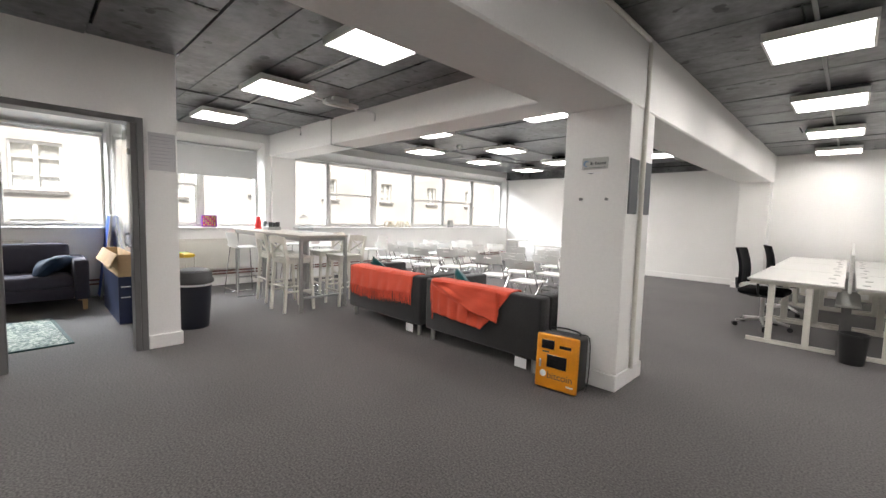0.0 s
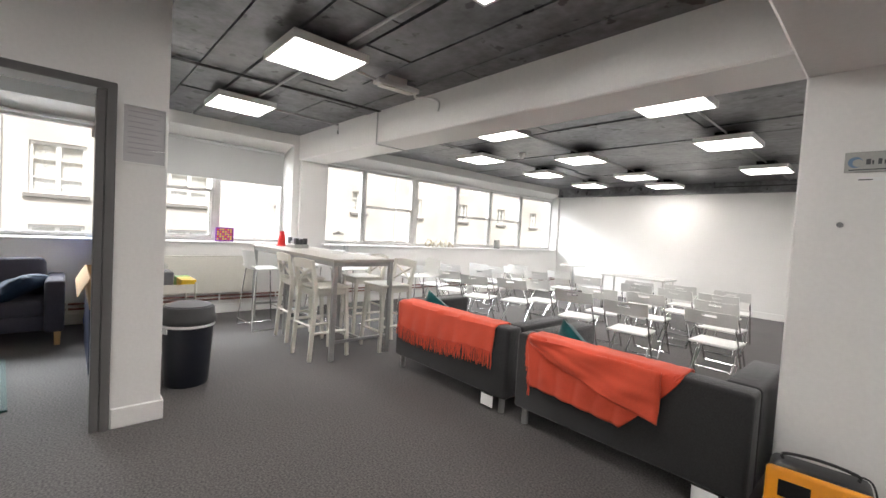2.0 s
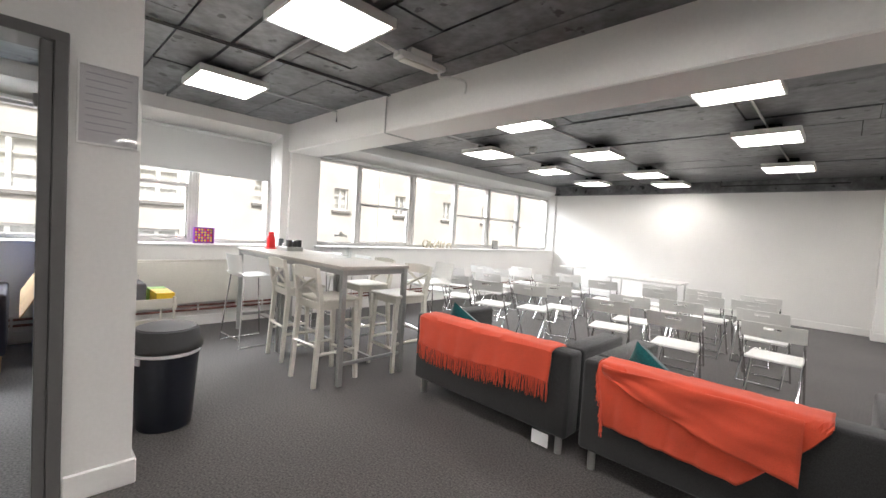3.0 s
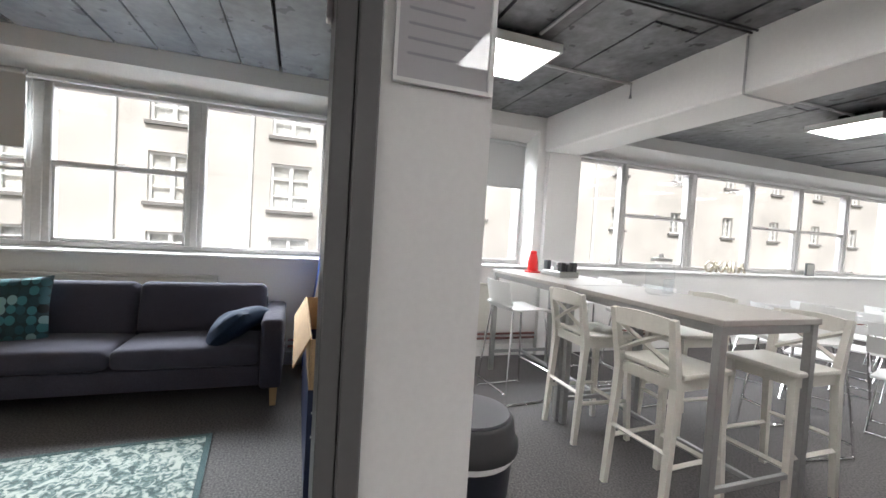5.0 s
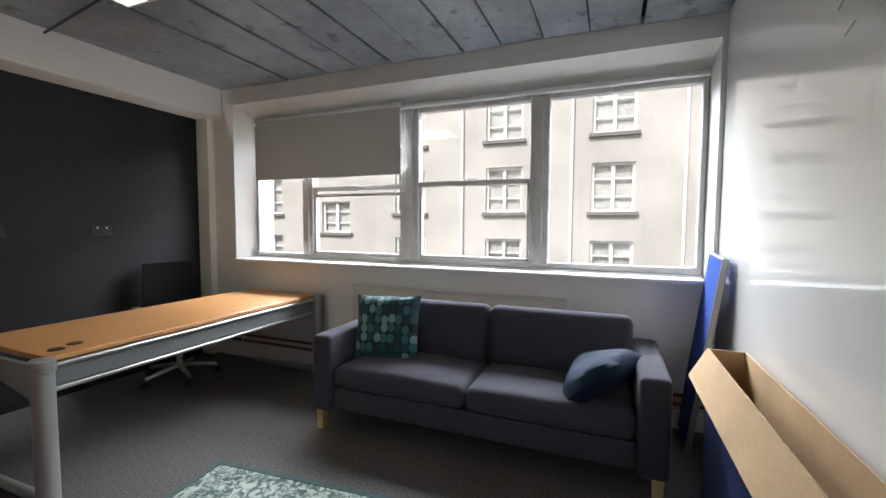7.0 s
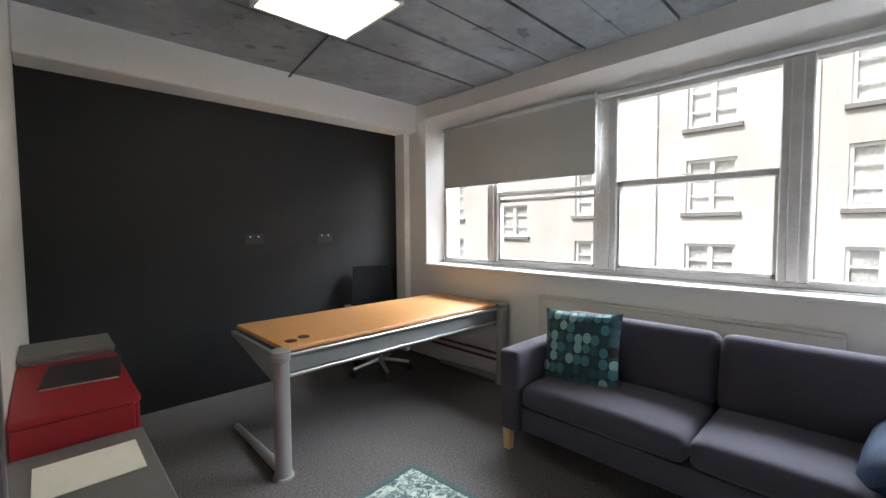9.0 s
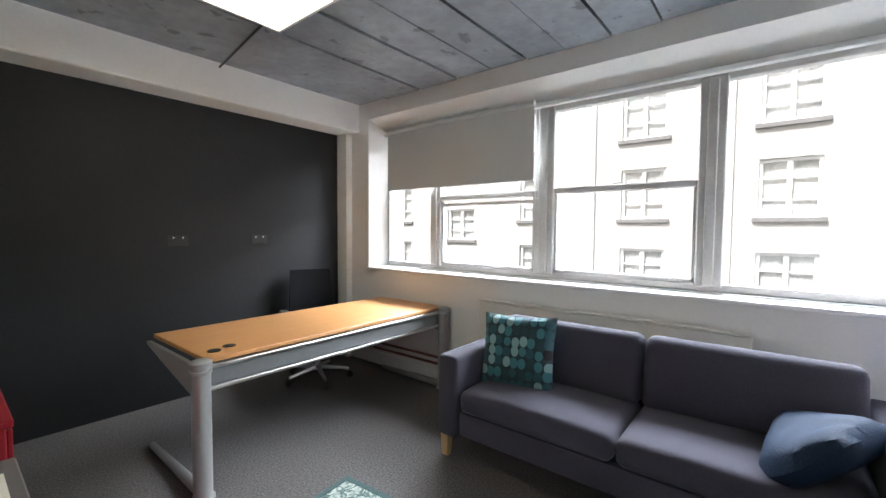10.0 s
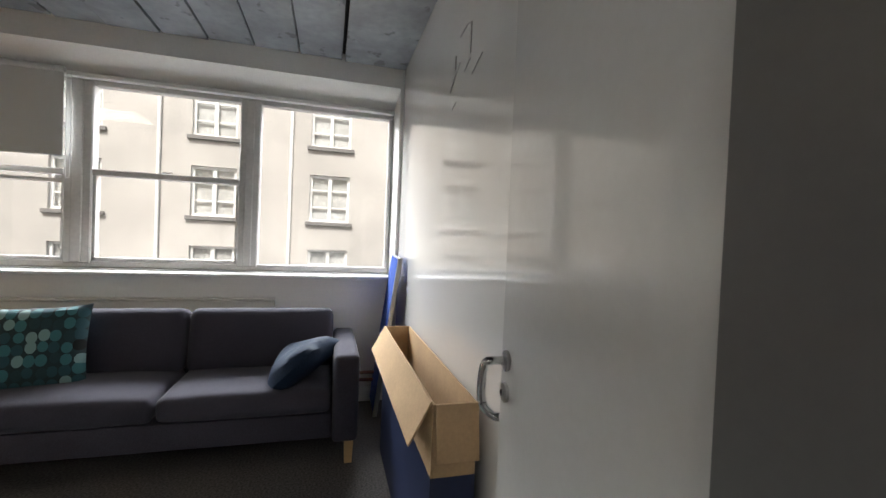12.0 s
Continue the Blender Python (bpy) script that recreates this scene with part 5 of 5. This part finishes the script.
part("handle", tube(bmesh.new(), curve_pts([(-0.12, 0.03, 0.428), (-0.115, 0.03, 0.455), (0.0, 0.03, 0.468), (0.115, 0.03, 0.455), (0.12, 0.03, 0.428)], 5), 0.007, 8), M_BLACKPLASTIC, at, smooth=True)
part("cable", tube(bmesh.new(), curve_pts([(0.1, 0.09, 0.43), (0.165, 0.10, 0.42), (0.19, 0.08, 0.3), (0.195, 0.06, 0.1), (0.185, 0.04, 0.012)], 6), 0.004, 6), M_BLACKPLASTIC, at, smooth=True)

# ---- column fittings ----
pl = thing("sign_plate", "brushed grey company name plate on the column", "sign", m=pose(-1.30, 3.495, 1.77))
part("plate", B((-0.105, 0.105, -0.008, -0.001, -0.045, 0.045), bevel=0.002), M_GREYPLATE, pl)
lg = part("logo_disc", tube(bmesh.new(), [(-0.07, -0.0082, 0), (-0.07, -0.0095, 0)], 0.024, 24), M_BLUEINK, pl, "blue crescent mark")
part("logo_gap", tube(bmesh.new(), [(-0.062, -0.0096, -0.003), (-0.062, -0.0105, -0.003)], 0.017, 20), M_GREYPLATE, pl)
for k, w in enumerate((0.015, 0.006, 0.012, 0.014, 0.014, 0.014, 0.014)):
    x = -0.036 + k * 0.0185
    part("word_bar", B((x, x + w, -0.0095, -0.0081, -0.012, 0.012 if k in (0, 2) else 0.006)), M_INK, pl)
part("foot_line", B((-0.09, 0.09, -0.0092, -0.0081, -0.036, -0.031)), M_INK, pl)
lb = thing("label_strip", "small white label strip under the name plate", "label", m=pose(-1.30, 3.495, 1.695))
part("strip", B((-0.06, 0.06, -0.002, -0.0005, -0.008, 0.008)), M_WHITEPAPER, lb)
part("print", B((-0.055, -0.01, -0.0028, -0.0021, -0.005, 0.0)), M_INK, lb)
for x in (-1.40, -1.19):
    solid("wall_fixing", tube(bmesh.new(), [(x, 3.4945, 1.49), (x, 3.476, 1.49)], 0.012, 12), M_DARKGREYMETAL, "small steel standoff fixing on the column", "fixing", group="standoff fixings")
solid("pipe_riser", tube(bmesh.new(), [(-1.03, 3.76, 0.131), (-1.03, 3.76, 2.66), (-1.02, 3.70, 2.70), (-1.02, -3.3, 2.70)], 0.018, 10), M_WHITEPAINT, "white painted conduit up the column and beam", "pipe", smooth=True)
for y0, y1 in ((3.525, 3.70), (3.81, 3.97)):
    solid("wall_pad", B((-1.0545, -1.035, y0, y1, 1.38, 1.80), bevel=0.008, seg=2), M_INK, "dark grey pad fixed to the column side", "pad", group="column pads")

M_NOTICE = mat("grey_white_sheet", (0.52, 0.51, 0.52), 0.7)
M_NOTICEINK = mat("pale_print", (0.36, 0.35, 0.38), 0.7)
nt_ = thing("notice_frame", "clear framed notice sheet by the office door", "notice", m=pose(XD, 1.236, -0.014))
part("frame", B((0.001, 0.012, -0.115, 0.115, 1.675, 1.685), (0.001, 0.012, -0.115, -0.107, 1.685, 2.03), (0.001, 0.012, 0.107, 0.115, 1.685, 2.03), (0.001, 0.012, -0.115, 0.115, 2.03, 2.04)), M_WHITEPLASTIC, nt_)
part("sheet", B((0.001, 0.003, -0.107, 0.107, 1.685, 2.03)), M_NOTICE, nt_)
for k in range(9):
    z = 2.0 - 0.032 * k
    part("print_line", B((0.003, 0.0036, -0.085, 0.085 - 0.02 * (k % 3), z - 0.006, z)), M_NOTICEINK, nt_)
part("cover_glass", B((0.0075, 0.009, -0.107, 0.107, 1.685, 2.03)), M_GLASS, nt_)

# ---- bench desks in the far bay ----
def bench(y0):
    d = thing("bench_desk", "white back-to-back bench desk with cable ports", "desk", "bench desks", m=pose(0.2, y0 + 0.8, 0))
    for s in (-1, 1):
        xa, xb = sorted((s * 0.04, s * 0.84))
        part("tabletop", B((xa, xb, -0.795, 0.795, 0.70, 0.725), bevel=0.004), M_LAMINATE, d)
        for y in (-0.72, 0.72):
            f = part("foot_rail", B((xa + 0.02, xb - 0.02, y - 0.025, y + 0.025, 0, 0.04)), M_WHITEPAINT, d)
            part("top_rail", B((xa + 0.02, xb - 0.02, y - 0.025, y + 0.025, 0.66, 0.6995)), M_WHITEPAINT, d)
            for fx in (0.3, 0.62):
                x = s * fx
                part("upright", B((x - 0.03, x + 0.03, y - 0.022, y + 0.022, 0.0405, 0.6595), bevel=0.004), M_WHITEPAINT, f)
        for k in range(3):
            x, y = s * (0.12 + 0.03 * (k % 2)), -0.5 + 0.5 * k
            part("cable_port", B((x - 0.03, x + 0.03, y - 0.05, y + 0.05, 0.7255, 0.729), bevel=0.001), M_GREYPLATE, d)
    part("screen_divider", B((-0.014, 0.014, -0.79, 0.79, 0.66, 1.05), bevel=0.004), M_LAMINATE, d, "white desk divider screen")
    part("cable_tray", B((-0.1, 0.1, -0.69, 0.69, 0.5, 0.52)), M_GREYPLATE, d)
    return d


for y in (6.12, 7.73, 9.34):
    bench(y)
swivel_chair(pose(-0.58, 7.0, 0, 0, 0, -95), "black swivel office chair at the white bench desk", "desk chairs")
swivel_chair(pose(-0.46, 8.4, 0, 0, 0, -75), "black swivel office chair at the white bench desk", "desk chairs")


# ---- ceiling fittings ----
def conduit(pts, label="white painted ceiling conduit between the lights", r=0.012):
    return solid("ceiling_conduit", tube(bmesh.new(), pts, r, 8), M_GREYCONDUIT, label, "pipe", group="ceiling conduits", smooth=True)


M_GREYCONDUIT = mat("pale_conduit_paint", (0.42, 0.42, 0.42), 0.5, grain=0.05, stain=0.1)
ZC = CEIL - 0.014
conduit([(-2.29, 2.42, ZC), (-4.08, 2.42, ZC)])
conduit([(-4.7, 2.42, ZC), (-6.02, 2.42, ZC)])
conduit([(-6.43, 2.62, ZC), (-6.43, 3.58, ZC), (-6.43, 3.58, 2.6)])
for dx in (0.0, 0.035):
    solid("ceiling_cable", tube(bmesh.new(), [(-5.56 + dx, 1.37, ZC), (-5.49 + dx, 2.45, ZC), (-5.43 + dx, 3.58, ZC)], 0.007, 6), M_BLACKPLASTIC, "thin black cable clipped under the dark ceiling", "cable", group="ceiling cables", smooth=True)
solid("ceiling_cable", tube(bmesh.new(), [(-6.12, -2.04, ZC), (-6.28, -3.16, ZC)], 0.009, 6), M_BLACKPLASTIC, "dark cable run from the office panel light", "cable", smooth=True)
conduit([(-1.58, 2.42, ZC), (-2.27, 2.42, ZC)])
conduit([(-0.1, -3.4, ZC), (-0.1, 11.1, ZC)], r=0.014)
for x in (-2.67, -4.66, -6.06):
    conduit([(x, 4.1, ZC), (x, 10.9, ZC)])
conduit([(-5.45, 3.575, ZC - 0.01), (-5.45, 3.575, 2.345), (-5.45, 3.62, 2.345), (-5.45, 4.06, 2.345)], "thin grey conduit down the cross beam", 0.007)
em = thing("emergency_light", "white emergency light fitting beside the beam", "ceiling light", m=pose(-4.42, 3.1, 2.64, 0, 0, -5))
part("body", B((-0.055, 0.055, -0.21, 0.21, 0, 0.05), bevel=0.014, seg=2), M_WHITEPLASTIC, em, smooth=True)
part("diffuser", B((-0.04, 0.04, -0.17, 0.17, -0.012, -0.0005), bevel=0.005, seg=2), M_WHITEPAINT, em, "pale prismatic diffuser", True)
part("end_cap", B((-0.05, 0.05, 0.2105, 0.235, 0.004, 0.046), bevel=0.008), M_WHITEPLASTIC, em)
part("mount", B((-0.03, 0.03, -0.1, 0.1, 0.0505, CEIL - 2.64 + 0.01)), M_WHITEPLASTIC, em)
part("feed_pipe", tube(bmesh.new(), [(0.0, -0.21, 0.03), (0.02, -0.45, 0.06)], 0.012, 8), M_WHITEPLASTIC, em, smooth=True)
part("cable", tube(bmesh.new(), curve_pts([(-0.02, 0.22, 0.02), (-0.07, 0.27, 0.0), (-0.05, 0.36, 0.02), (0.02, 0.47, 0.0), (0.02, 0.475, -0.1)], 5), 0.012, 8), M_WHITEPLASTIC, em, smooth=True)
sm = thing("smoke_detector", "white smoke detector under the hall ceiling", "smoke detector", m=pose(-5.55, 6.5, CEIL))
part("base", lathe(bmesh.new(), [(0.055, -0.04), (0.06, -0.03), (0.06, 0.01)], 20), M_WHITEPLASTIC, sm, smooth=True)
part("sensor", lathe(bmesh.new(), [(0.02, -0.075), (0.035, -0.07), (0.038, -0.041)], 16), M_WHITEPLASTIC, sm, smooth=True)
pj = thing("projector_arm", "dark cable and bracket at the end band", "bracket", m=pose(-3.9, 10.95, CEIL))
part("arm", tube(bmesh.new(), [(0, 0, 0.01), (0, 0, -0.1), (1.9, 0.0, -0.1)], 0.012, 8), M_BLACKPLASTIC, pj)
